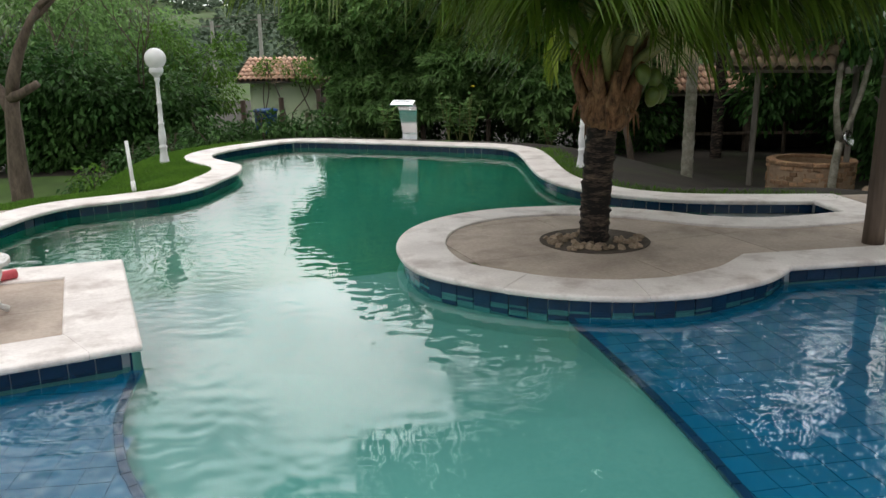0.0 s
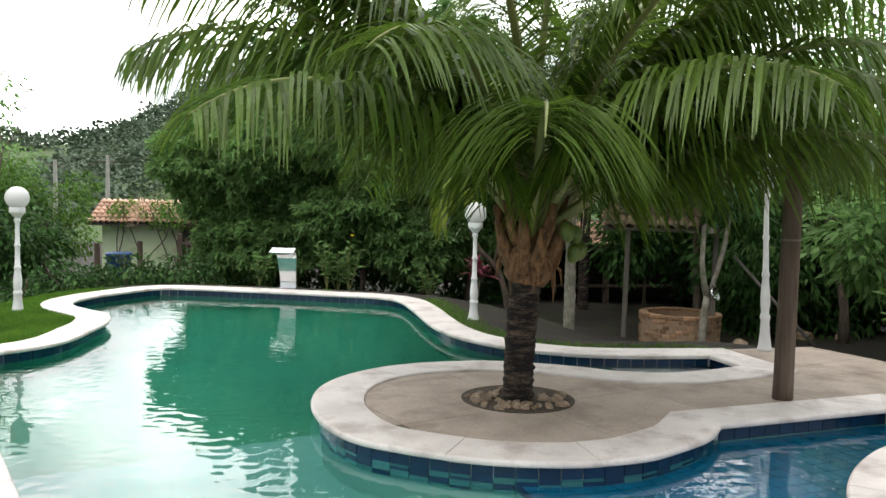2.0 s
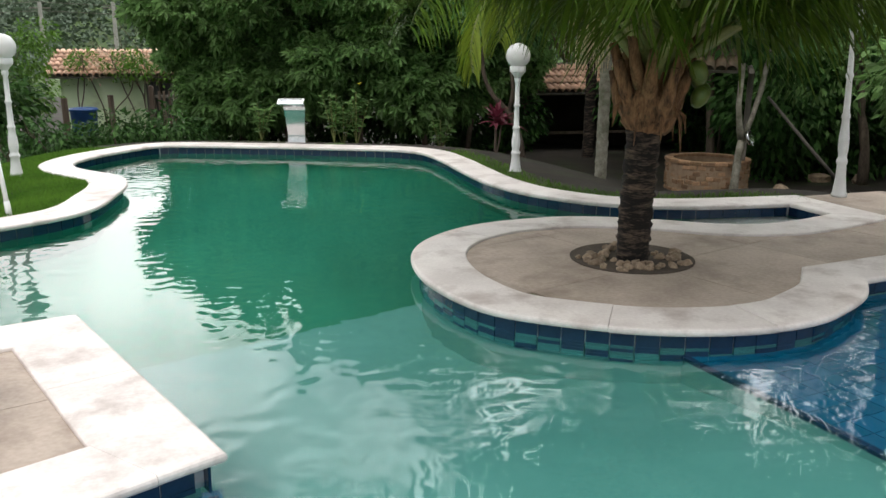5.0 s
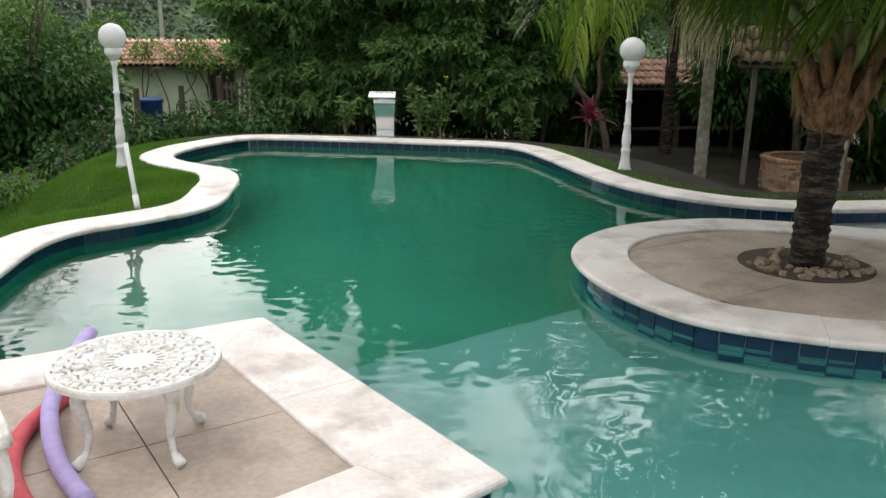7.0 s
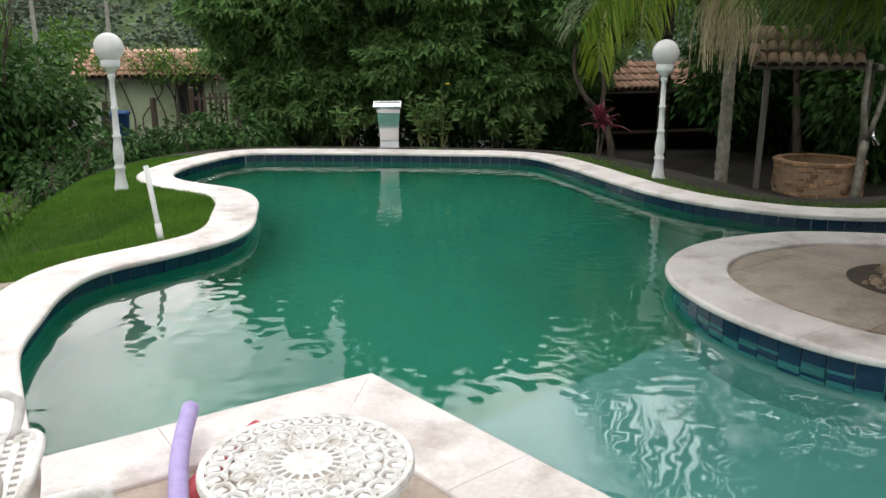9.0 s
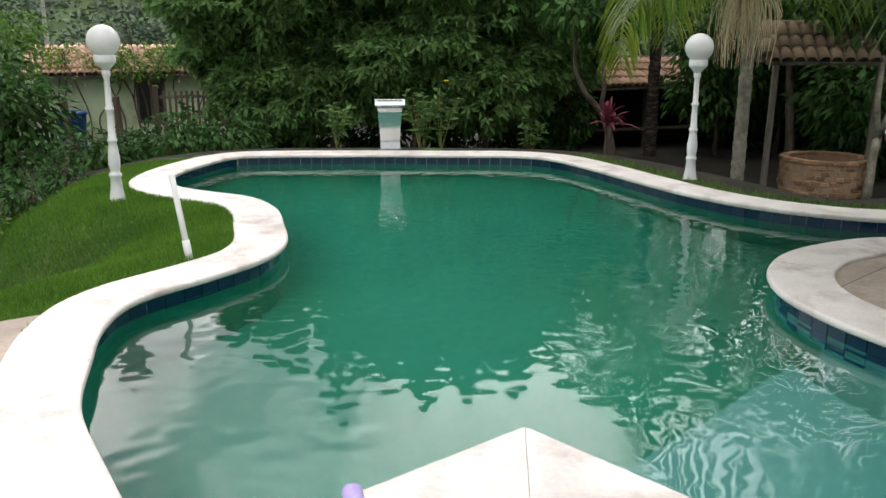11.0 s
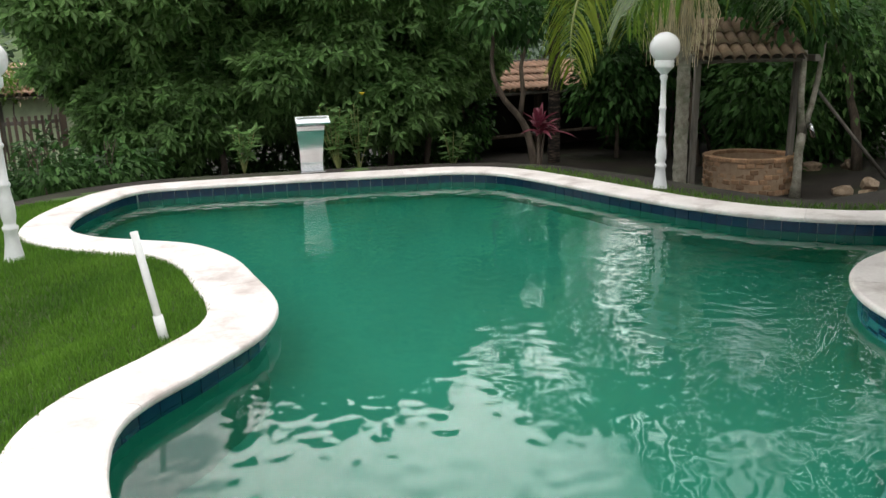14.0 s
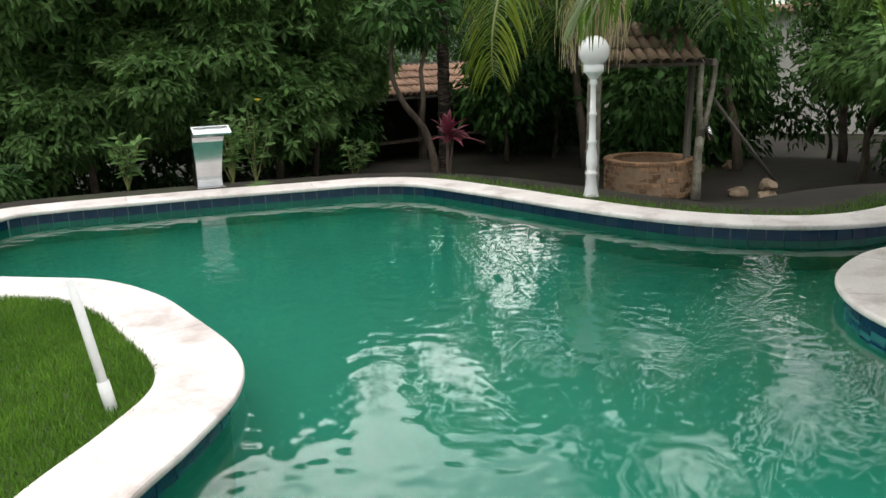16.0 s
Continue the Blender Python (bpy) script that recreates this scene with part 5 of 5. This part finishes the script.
spiky("red_cordyline", "dark red cordyline plant with strap leaves behind the coping", (2.58, 14.0), 34, 0.42, 0.035, M_LEAF_RED, 0.62, 8)
for k, (x, y, h) in enumerate(((0.15, 15.3, 0.75), (0.55, 15.45, 0.7), (-1.05, 15.6, 0.45), (0.35, 15.7, 0.6), (2.0, 15.3, 0.4))):
    r = random.Random(300 + k)
    z = ground_at(x, y)
    t = thing("flowering_plant", "small leafy garden plant behind the spout" if k != 1 else "small leafy garden plant with a yellow flower", "plant", "plants behind the spout", at=(x, y, z))
    b = Build()
    P = []
    for i in range(5):
        q = Vector((r.uniform(-.22, .22), r.uniform(-.15, .15), h * r.uniform(0.65, 1.1) + 0.2))
        b.tube([(0, 0, 0), tuple(q * 0.5), tuple(q)], [0.009, 0.007, 0.004], 5)
        P += [tuple(q * s) for s in np.linspace(0.35, 1.0, 16)]
    part("stem", b.mesh("stem", M_RACHIS), t)
    P = np.array(P)
    g2 = np.random.default_rng(300 + k)
    u = g2.normal(0, 1, P.shape)
    u[:, 2] = 0.3
    part("foliage", scatter_leaves("foliage", P, u, 0.15, LEAF_OVAL, M_LEAF, g2, 0.2, 0.2), t)
    if k == 1:
        b = Build()
        b.lathe([(0.005, -0.02), (0.03, 0.0), (0.045, 0.012), (0.02, 0.016)], 9, Matrix.Translation((0.05, -0.1, h + 0.36)))
        part("flower", b.mesh("flower", M_YELLOW), t, "yellow flower")
for k, (x, y) in enumerate(((-5.35, 12.6), (-5.0, 13.1), (-5.8, 13.3), (-5.1, 14.6), (-6.0, 14.2), (-4.7, 14.4))):
    tree("low_shrub", "low straggly shrub on the slope beside the lamp", (x, y), 0.25, 0.015, [(x, y, ground_at(x, y) + 0.22, 0.35, 0.3, 0.22)], 260, 0.10, LEAF_OVAL, M_LEAF_BRIGHT if k == 0 else M_LEAF_DARK, M_BARK, 400 + k, category="shrub", depth=2)

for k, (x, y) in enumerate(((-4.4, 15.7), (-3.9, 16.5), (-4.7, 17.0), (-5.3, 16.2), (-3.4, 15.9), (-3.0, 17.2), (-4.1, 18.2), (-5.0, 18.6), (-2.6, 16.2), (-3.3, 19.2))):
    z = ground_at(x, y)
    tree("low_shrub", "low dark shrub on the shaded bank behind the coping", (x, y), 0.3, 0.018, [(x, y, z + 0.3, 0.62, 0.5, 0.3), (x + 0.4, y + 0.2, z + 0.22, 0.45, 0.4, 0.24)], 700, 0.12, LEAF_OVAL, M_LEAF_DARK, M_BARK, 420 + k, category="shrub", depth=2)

# ---- cast metal furniture and foam noodles ----
def ring_pts(r, n, z):
    return [(r * math.cos(2 * math.pi * i / n), r * math.sin(2 * math.pi * i / n), z) for i in range(n + 1)]


def cast_table(at):
    t = thing("cast_table", "round white cast metal table with a pierced floral top", "table", at=at)
    H, R = 0.36, 0.315
    b = Build()
    n = 56
    for i in range(n):
        a0, a1 = 2 * math.pi * i / n, 2 * math.pi * (i + 1) / n
        prof = ((R - 0.022, H), (R - 0.004, H + 0.004), (R, H - 0.004), (R, H - 0.022), (R - 0.008, H - 0.026), (R - 0.022, H - 0.010))
        q = [(r * math.cos(a), r * math.sin(a), z) for a in (a0, a1) for r, z in prof]
        b.add(q, [(k, (k + 1) % 6, 6 + (k + 1) % 6, 6 + k) for k in range(6)])
    part("rim", b.mesh("rim", M_CAST), t)
    # centre rosette
    b = Build()
    b.lathe([(0.028, H - 0.010), (0.05, H - 0.008), (0.075, H - 0.002), (0.075, H - 0.012), (0.03, H - 0.016)], 32)
    rosette = part("rosette", b.mesh("rosette", M_CAST), t)
    b = Build()
    b.box((0.052, 0.011, 0.010))
    petal = b.mesh("petal", M_CAST)
    for i in range(20):
        a = 2 * math.pi * i / 20
        part("petal", petal, rosette).matrix_local = pose(0.098 * math.cos(a), 0.098 * math.sin(a), H - 0.006, 0, 0, math.degrees(a))
    # three rings of pierced petals
    for r0, cnt, w, L in ((0.135, 20, 0.017, 0.05), (0.19, 22, 0.026, 0.056), (0.262, 26, 0.031, 0.062)):
        b = Build()
        b.tube(ring_pts(r0 - 0.032, 48, H - 0.008), [0.0045] * 49, 6)
        for i in range(cnt):
            a = 2 * math.pi * (i + 0.5) / cnt
            c, s = math.cos(a), math.sin(a)
            loop = []
            for k in range(13):
                u = 2 * math.pi * k / 12
                x, y = r0 + 0.5 * L * math.cos(u), w * math.sin(u) * (1.0 - 0.25 * math.cos(u))
                loop.append((x * c - y * s, x * s + y * c, H - 0.006))
            b.tube(loop, [0.0085] * 13, 6)
            b.box((0.032, 0.026, 0.008), pose((r0 + 0.004) * c, (r0 + 0.004) * s, H - 0.006, 0, 0, math.degrees(a) + 20))
        part("floral_ring", b.mesh("floral_ring", M_CAST), t)
    for k in range(4):
        a = radians(45 + 90 * k - 8)
        c, s = math.cos(a), math.sin(a)
        line = curve_line([(0.20 * c, 0.20 * s, H - 0.03), (0.235 * c, 0.235 * s, H - 0.09), (0.215 * c, 0.215 * s, H - 0.18), (0.205 * c, 0.205 * s, 0.12), (0.225 * c, 0.225 * s, 0.05), (0.27 * c, 0.27 * s, 0.018)], 0.02)
        n = len(line)
        b = Build()
        b.tube(line, [0.034 - 0.021 * min(1, i / n * 1.6) + (0.008 if i > n - 4 else 0) for i in range(n)], 10, 0.06, rnd)
        part("leg", b.mesh("leg", M_CAST, True), t, "curved cabriole leg")
    return t


cast_table((-2.95, 4.90, -0.02))


def cast_chair(at, turn, lab):
    c = thing("cast_chair", lab, "chair", "cast chairs", at=at)
    c.rotation_euler[2] = radians(turn)
    H, W, D = 0.39, 0.43, 0.42
    seat = thing("seat", "white woven-pattern pierced seat", "")
    seat.parent = c
    b = Build()
    b.box((0.022, D, 0.010))
    down = b.mesh("seat_strip", M_CAST)
    b = Build()
    b.box((W, 0.022, 0.010))
    over = b.mesh("seat_strip", M_CAST)
    for i in range(11):
        part("seat_strip", down, seat).location = (-W / 2 + W * i / 10, 0, H)
        part("seat_strip", over, seat).location = (0, -D / 2 + D * i / 10, H + 0.003)
    b = Build()
    rim = curve_line([(-W / 2, -D / 2, H), (0, -D / 2 - 0.02, H), (W / 2, -D / 2, H), (W / 2 + 0.01, 0, H), (W / 2, D / 2, H), (0, D / 2 + 0.01, H), (-W / 2, D / 2, H), (-W / 2 - 0.01, 0, H), (-W / 2, -D / 2, H)], 0.04)
    b.tube(rim, [0.016] * len(rim), 8)
    part("seat_rim", b.mesh("seat_rim", M_CAST, True), c)
    for x in (-1, 1):
        for y in (-1, 1):
            b = Build()
            line = curve_line([(x * W * 0.44, y * D * 0.44, H), (x * W * 0.47, y * D * 0.47, H * 0.7), (x * W * 0.44, y * D * 0.44, H * 0.3), (x * W * 0.55, y * D * 0.55, 0.01)], 0.03)
            b.tube(line, [0.021 - 0.008 * i / len(line) for i in range(len(line))], 8, 0.05, rnd)
            part("leg", b.mesh("leg", M_CAST, True), c)
    for x in (-1, 1):
        b = Build()
        arm = curve_line([(x * W * 0.5, D * 0.52, H + 0.16), (x * W * 0.56, D * 0.1, H + 0.15), (x * W * 0.56, -D * 0.35, H + 0.13), (x * W * 0.54, -D * 0.42, H + 0.08), (x * W * 0.5, -D * 0.36, H)], 0.03)
        b.tube(arm, [0.015] * len(arm), 8)
        part("armrest", b.mesh("armrest", M_CAST, True), c)
    back = thing("backrest", "", "")
    back.parent = c
    arch = curve_line([(-W * 0.46, D * 0.47, H), (-W * 0.5, D * 0.55, H + 0.25), (-W * 0.3, D * 0.62, H + 0.42), (0, D * 0.64, H + 0.46), (W * 0.3, D * 0.62, H + 0.42), (W * 0.5, D * 0.55, H + 0.25), (W * 0.46, D * 0.47, H)], 0.03)
    b = Build()
    b.tube(arch, [0.014] * len(arch), 8)
    part("back_frame", b.mesh("back_frame", M_CAST, True), back)
    for i in range(5):
        x = -W * 0.3 + W * 0.15 * i
        b = Build()
        b.tube(curve_line([(x, D * 0.49, H), (x * 1.1, D * 0.55, H + 0.2), (x, D * 0.61, H + 0.40)], 0.05), [0.008] * len(curve_line([(x, D * 0.49, H), (x * 1.1, D * 0.55, H + 0.2), (x, D * 0.61, H + 0.40)], 0.05)), 6)
        part("splat", b.mesh("splat", M_CAST, True), back)


def noodle(label, pts, mat, r=0.034):
    t = thing("foam_noodle", label, "pool noodle", "pool noodles")
    line = curve_line(pts, 0.04)
    b = Build()
    b.tube(line, [r] * len(line), 16)
    part("foam", b.mesh("foam", mat, True), t)


noodle("pink foam pool noodle under the table", [(-3.05, 5.78, 0.036), (-3.20, 5.56, 0.034), (-3.34, 5.30, 0.016), (-3.41, 5.02, 0.014), (-3.37, 4.72, 0.014), (-3.24, 4.42, 0.014)], M_FOAM_PINK)
noodle("lilac foam pool noodle lying over the pink one", [(-3.30, 5.86, 0.12), (-3.33, 5.62, 0.10), (-3.34, 5.36, 0.085), (-3.32, 5.08, 0.055), (-3.22, 4.75, 0.016), (-3.08, 4.48, 0.014)], M_FOAM_LILAC)
cast_chair((-3.93, 5.02, -0.02), 94, "white cast metal garden chair with a pierced seat")
cast_chair((-3.50, 4.32, -0.02), 118, "white cast metal garden chair with a pierced seat")

# pale step at the narrow end of the pool
part("pale_step", flat_polygon("pale_step", [(2.78, 8.44), (3.82, 8.36), (3.89, 7.74), (2.98, 7.5)], -0.21, M_COPING), pool_wall, "pale marble step under shallow water")
b = Build()
b.box((0.04, 1.0, 1.0), pose(2.87, 7.97, -0.72, 0, 0, 12))
part("step_riser", b.mesh("step_riser", M_DEEP), pool_wall)

# ---- palm pit ----
pit = thing("tree_pit", "round soil pit with loose tan stones at the palm's foot", "tree pit", at=(1.31, 6.78, 0))
b = Build()
b.lathe([(0.455, -0.030), (0.46, -0.015), (0.45, -0.013), (0.42, -0.016), (0.02, -0.012)], 48)
part("soil", b.mesh("soil", M_SOIL), pit)
STONES = [rock_mesh("stone", (0.055, 0.042, 0.032), M_STONE, 500 + i) for i in range(6)]
for i in range(84):
    a, rr = rnd.uniform(0, 6.28), rnd.uniform(0.19, 0.41)
    if math.sin(a) > 0.3 and rnd.random() < 0.55:
        continue
    ob = part("stone", STONES[i % 6], pit)
    k = rnd.uniform(0.4, 0.9)
    ob.matrix_local = pose(rr * math.cos(a), rr * math.sin(a), -0.016 + 0.014 * k, rnd.uniform(-30, 30), rnd.uniform(-30, 30), rnd.uniform(0, 360)) @ Matrix.Diagonal((k, k, k, 1))

# ---- far distance: wooded hill, poles and wires ----
def forest():
    g = np.random.default_rng(77)
    n = 2200
    bearing, far = np.radians(g.uniform(-42, 50, n)), 58 + 210 * g.uniform(0, 1, n) ** 0.8
    P = np.stack((far * np.sin(bearing), far * np.cos(bearing)), 1)
    bare = np.sin(P[:, 0] * 0.045 + 1.2) * np.sin(P[:, 1] * 0.03) > 0.45
    P = P[~bare]
    Z = ground_height(P)
    s = g.uniform(1.2, 3.0, len(P)) * (0.6 + np.hypot(P[:, 0], P[:, 1]) / 220)
    k = 95
    C = np.repeat(np.column_stack((P, Z + s * 0.5)), k, 0)
    S = np.repeat(s, k)
    u = g.normal(0, 1, (len(C), 3))
    u /= np.linalg.norm(u, axis=1, keepdims=True)
    Q = C + u * S[:, None] * np.array((0.9, 0.9, 0.75)) * g.uniform(0.5, 1.0, len(C))[:, None]
    quad = ([(-0.4, 0, 0), (0.1, -0.4, .1), (0.45, 0.05, 0), (0.05, 0.5, 0.1)], [(0, 1, 2, 3)])
    tv = np.array(quad[0])
    # the leaves get their hazy look from the material's colour
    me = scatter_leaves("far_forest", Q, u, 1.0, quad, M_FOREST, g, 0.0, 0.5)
    co = np.empty(len(me.vertices) * 3)
    me.vertices.foreach_get("co", co)
    co = co.reshape(-1, 4, 3)
    co = Q[:, None, :] + (co - Q[:, None, :]) * S[:, None, None] * 0.25
    me.vertices.foreach_set("co", co.ravel())
    tagged(new("far_forest", me), "woodland on the distant hillside with haze in its leaf colour", "forest", kind="stuff")


forest()
for x, y, h in ((-12.1, 56.5, 5.0), (-14.6, 54.0, 4.6), (-8.4, 60.0, 5.2)):
    up = thing("utility_pole", "concrete utility pole on the far slope", "utility pole", "utility poles", at=(x, y, ground_at(x, y)))
    b = Build()
    b.tube([(0, 0, -0.2), (0, 0, h)], [0.16, 0.11], 10)
    part("shaft", b.mesh("shaft", M_CONCRETE), up)
    b = Build()
    b.box((1.2, 0.08, 0.08), pose(0, 0, h - 0.35, 0, 0, 20))
    part("cross_arm", b.mesh("cross_arm", M_GREYWOOD), up)
wires = thing("power_line", "thin power cables slung between the utility poles", "cable")
for dz in (0.0, 0.5):
    b = Build()
    A, B2 = Vector((-40, 48, 3.2 + dz)), Vector((-12.1, 56.5, ground_at(-12.1, 56.5) + 4.5 + dz))
    for p, q in ((A, B2), (B2, Vector((20, 68, 4.5 + dz)))):
        b.tube([p.lerp(q, i / 12) - Vector((0, 0, 0.7 * math.sin(math.pi * i / 12))) for i in range(13)], [0.02] * 13, 4)
    part("cable", b.mesh("cable", M_GREYWOOD), wires)

# ---- grass: blades on the lawn by the coping ----
def lawn():
    g = np.random.default_rng(31)
    A = np.column_stack((g.uniform(-7.2, -2.9, 270000), g.uniform(8.2, 14.6, 270000)))
    B2 = np.column_stack((g.uniform(1.3, 7.0, 90000), g.uniform(8.4, 13.2, 90000)))
    for P, name, lim, lab in ((A, "lawn_grass", 2.6, "bright short mown grass beside the pool coping"), (B2[:75000], "grass_verge", 0.40, "thin grass verge behind the pool coping")):
        P = P[~inside(P, offset_loop(LOOP, BAND - 0.015)[::2])]
        P = P[~inside(P, PAVED)]
        d = away(P, OUTER[::3])
        P, d = P[d < lim], d[d < lim]
        keep = g.uniform(0, 1, len(P)) < np.clip(1.15 - d / lim, 0.1, 1)
        P = P[keep]
        Z = ground_height(P)
        Q = np.column_stack((P, Z - 0.004))
        u = np.column_stack((g.normal(0, 0.4, len(P)), g.normal(0, 0.4, len(P)), np.ones(len(P))))
        blade = ([(-0.06, 0, 0), (0.06, 0, 0), (0.045, 0.6, 0.1), (-0.045, 0.6, 0.1), (0, 1, 0.3)], [(0, 1, 2, 3), (3, 2, 4)])
        tagged(new(name, scatter_leaves(name, Q, u, 0.045, blade, M_BLADE, g, 0.0, 0.15)), lab, "grass", kind="stuff")


lawn()

# ---- coping stones round the pool ----
def coping():
    c = thing("coping", "pale marble coping with rounded edges round the pool", "coping", kind="structure")
    prof = ((-0.03, -0.042), (-0.036, -0.03), (-0.036, -0.016), (-0.031, -0.006), (-0.018, 0.0), (0.5 * BAND, 0.0), (BAND - 0.014, 0.0), (BAND - 0.004, -0.004), (BAND, -0.012), (BAND, -0.042))
    rings = [offset_loop(LOOP, d) for d, z in prof]
    seg = np.linalg.norm(np.roll(LOOP, -1, 0) - LOOP, axis=1)
    cuts, run = [], 0.0
    for i in range(N):
        if i in CORNERS or run > 0.95:
            cuts.append(i)
            run = 0.0
        run += seg[i]
    k = len(prof)
    for a, e in zip(cuts, cuts[1:] + [N]):
        idx = list(range(a, e + 1))
        v, f = [], []
        dz = rnd.uniform(-0.0015, 0.0015)
        for j, i in enumerate(idx):
            for q, (d, z) in enumerate(prof):
                p = rings[q][i % N].copy()
                if j in (0, len(idx) - 1):
                    o = rings[q][idx[1] % N] if j == 0 else rings[q][idx[-2] % N]
                    w = o - p
                    p = p + w / max(np.linalg.norm(w), 1e-6) * 0.0012
                v.append((p[0], p[1], z + dz))
        for j in range(len(idx) - 1):
            for q in range(k):
                f.append((j * k + q, j * k + (q + 1) % k, (j + 1) * k + (q + 1) % k, (j + 1) * k + q))
        f += [tuple(range(k))[::-1], tuple((len(idx) - 1) * k + q for q in range(k))]
        part("coping_stone", mesh_of("coping_stone", v, f, M_COPING), c)
    bed = Build()
    r0, r1 = offset_loop(LOOP, 0.0), offset_loop(LOOP, BAND - 0.01)
    bed.add([(x, y, -0.02) for x, y in r0] + [(x, y, -0.02) for x, y in r1], [(i, (i + 1) % N, N + (i + 1) % N, N + i) for i in range(N)])
    part("mortar_bed", bed.mesh("mortar_bed", M_GROUT_PALE), c)


coping()

# ---- wall tiles: a navy row above the water, pale and chequered rows below it ----
def wall_tiles():
    b = Build()
    b.box((TILE - 0.006, 0.012, 0.107))
    dark = b.mesh("wall_tile", M_TILE)
    rest_dark, rest_light = Build(), Build()
    W = offset_loop(LOOP, 0.032)
    seg = np.linalg.norm(np.roll(W, -1, 0) - W, axis=1)
    cum = np.concatenate(([0], np.cumsum(seg)))
    total = cum[-1]
    n = int(total / TILE)
    made = 0
    for i in range(n):
        s = (i + 0.5) * total / n
        k = min(int(np.searchsorted(cum, s)) - 1, N - 1)
        t = (s - cum[k]) / seg[k]
        p, q = W[k], W[(k + 1) % N]
        x, y = p + (q - p) * t
        turn = math.degrees(math.atan2(q[1] - p[1], q[0] - p[0]))
        near = (4.9 < y < 7.0 and -0.6 < x < 4.6) or (y < 6.6 and x < -1.2 and y > 3.6) or (3.4 < y < 5.6 and x > 2) or (8.0 < y < 10.4 and x < -2.4) or (7.0 < y and -0.6 < x < 1.0 and y < 8.6)
        m = pose(x, y, -0.087, 0, 0, turn)
        if near and made < 300:
            made += 1
            ob = part("wall_tile", dark, pool_wall)
            ob.matrix_local = m
        else:
            rest_dark.box((TILE - 0.006, 0.012, 0.107), m)
        chequered = 4.9 < y < 8.3 and -0.6 < x < 2.6
        for row in (1, 2, 3, 4, 5) if chequered else (1,):
            light = chequered and (i % 3 != 0, (i + i // 3) % 2, (i // 2 + row) % 2, i % 3 != 1, i % 4 != 0)[row - 1]
            (rest_light if light else rest_dark).box((TILE - 0.006, 0.012, ROW - 0.005), pose(x, y, -0.117 - ROW * row, 0, 0, turn))
    tagged(part("tile_rows", rest_dark.mesh("tile_rows", M_TILE), pool_wall), "rows of navy wall tiles", kind="stuff")
    tagged(part("chequer_rows", rest_light.mesh("chequer_rows", M_TILE_LIGHT), pool_wall), "pale teal tiles of the chequered rows", kind="stuff")


wall_tiles()

# ---- paving slabs ----
paving = thing("paving", "worn beige paving with fine joints round the pool", "paving", kind="structure")
PAVE = pose(-2.94, 4.90, 0, 0, 0, 21)
sheet = bmesh.new()
sheet.from_mesh(flat_polygon("paving_sheet", PAVED, 0, M_PAVING))
bmesh.ops.transform(sheet, matrix=PAVE.inverted(), verts=sheet.verts[:])
for i in range(-8, 12):
    for j in range(-9, 8):
        me = slab_mesh("paving_slab", sheet, PAVE, (i * 1.15, (i + 1) * 1.15, j * 1.15, (j + 1) * 1.15), -0.02, 0.012, M_PAVING, 0.003)
        if me:
            part("paving_slab", me, paving)
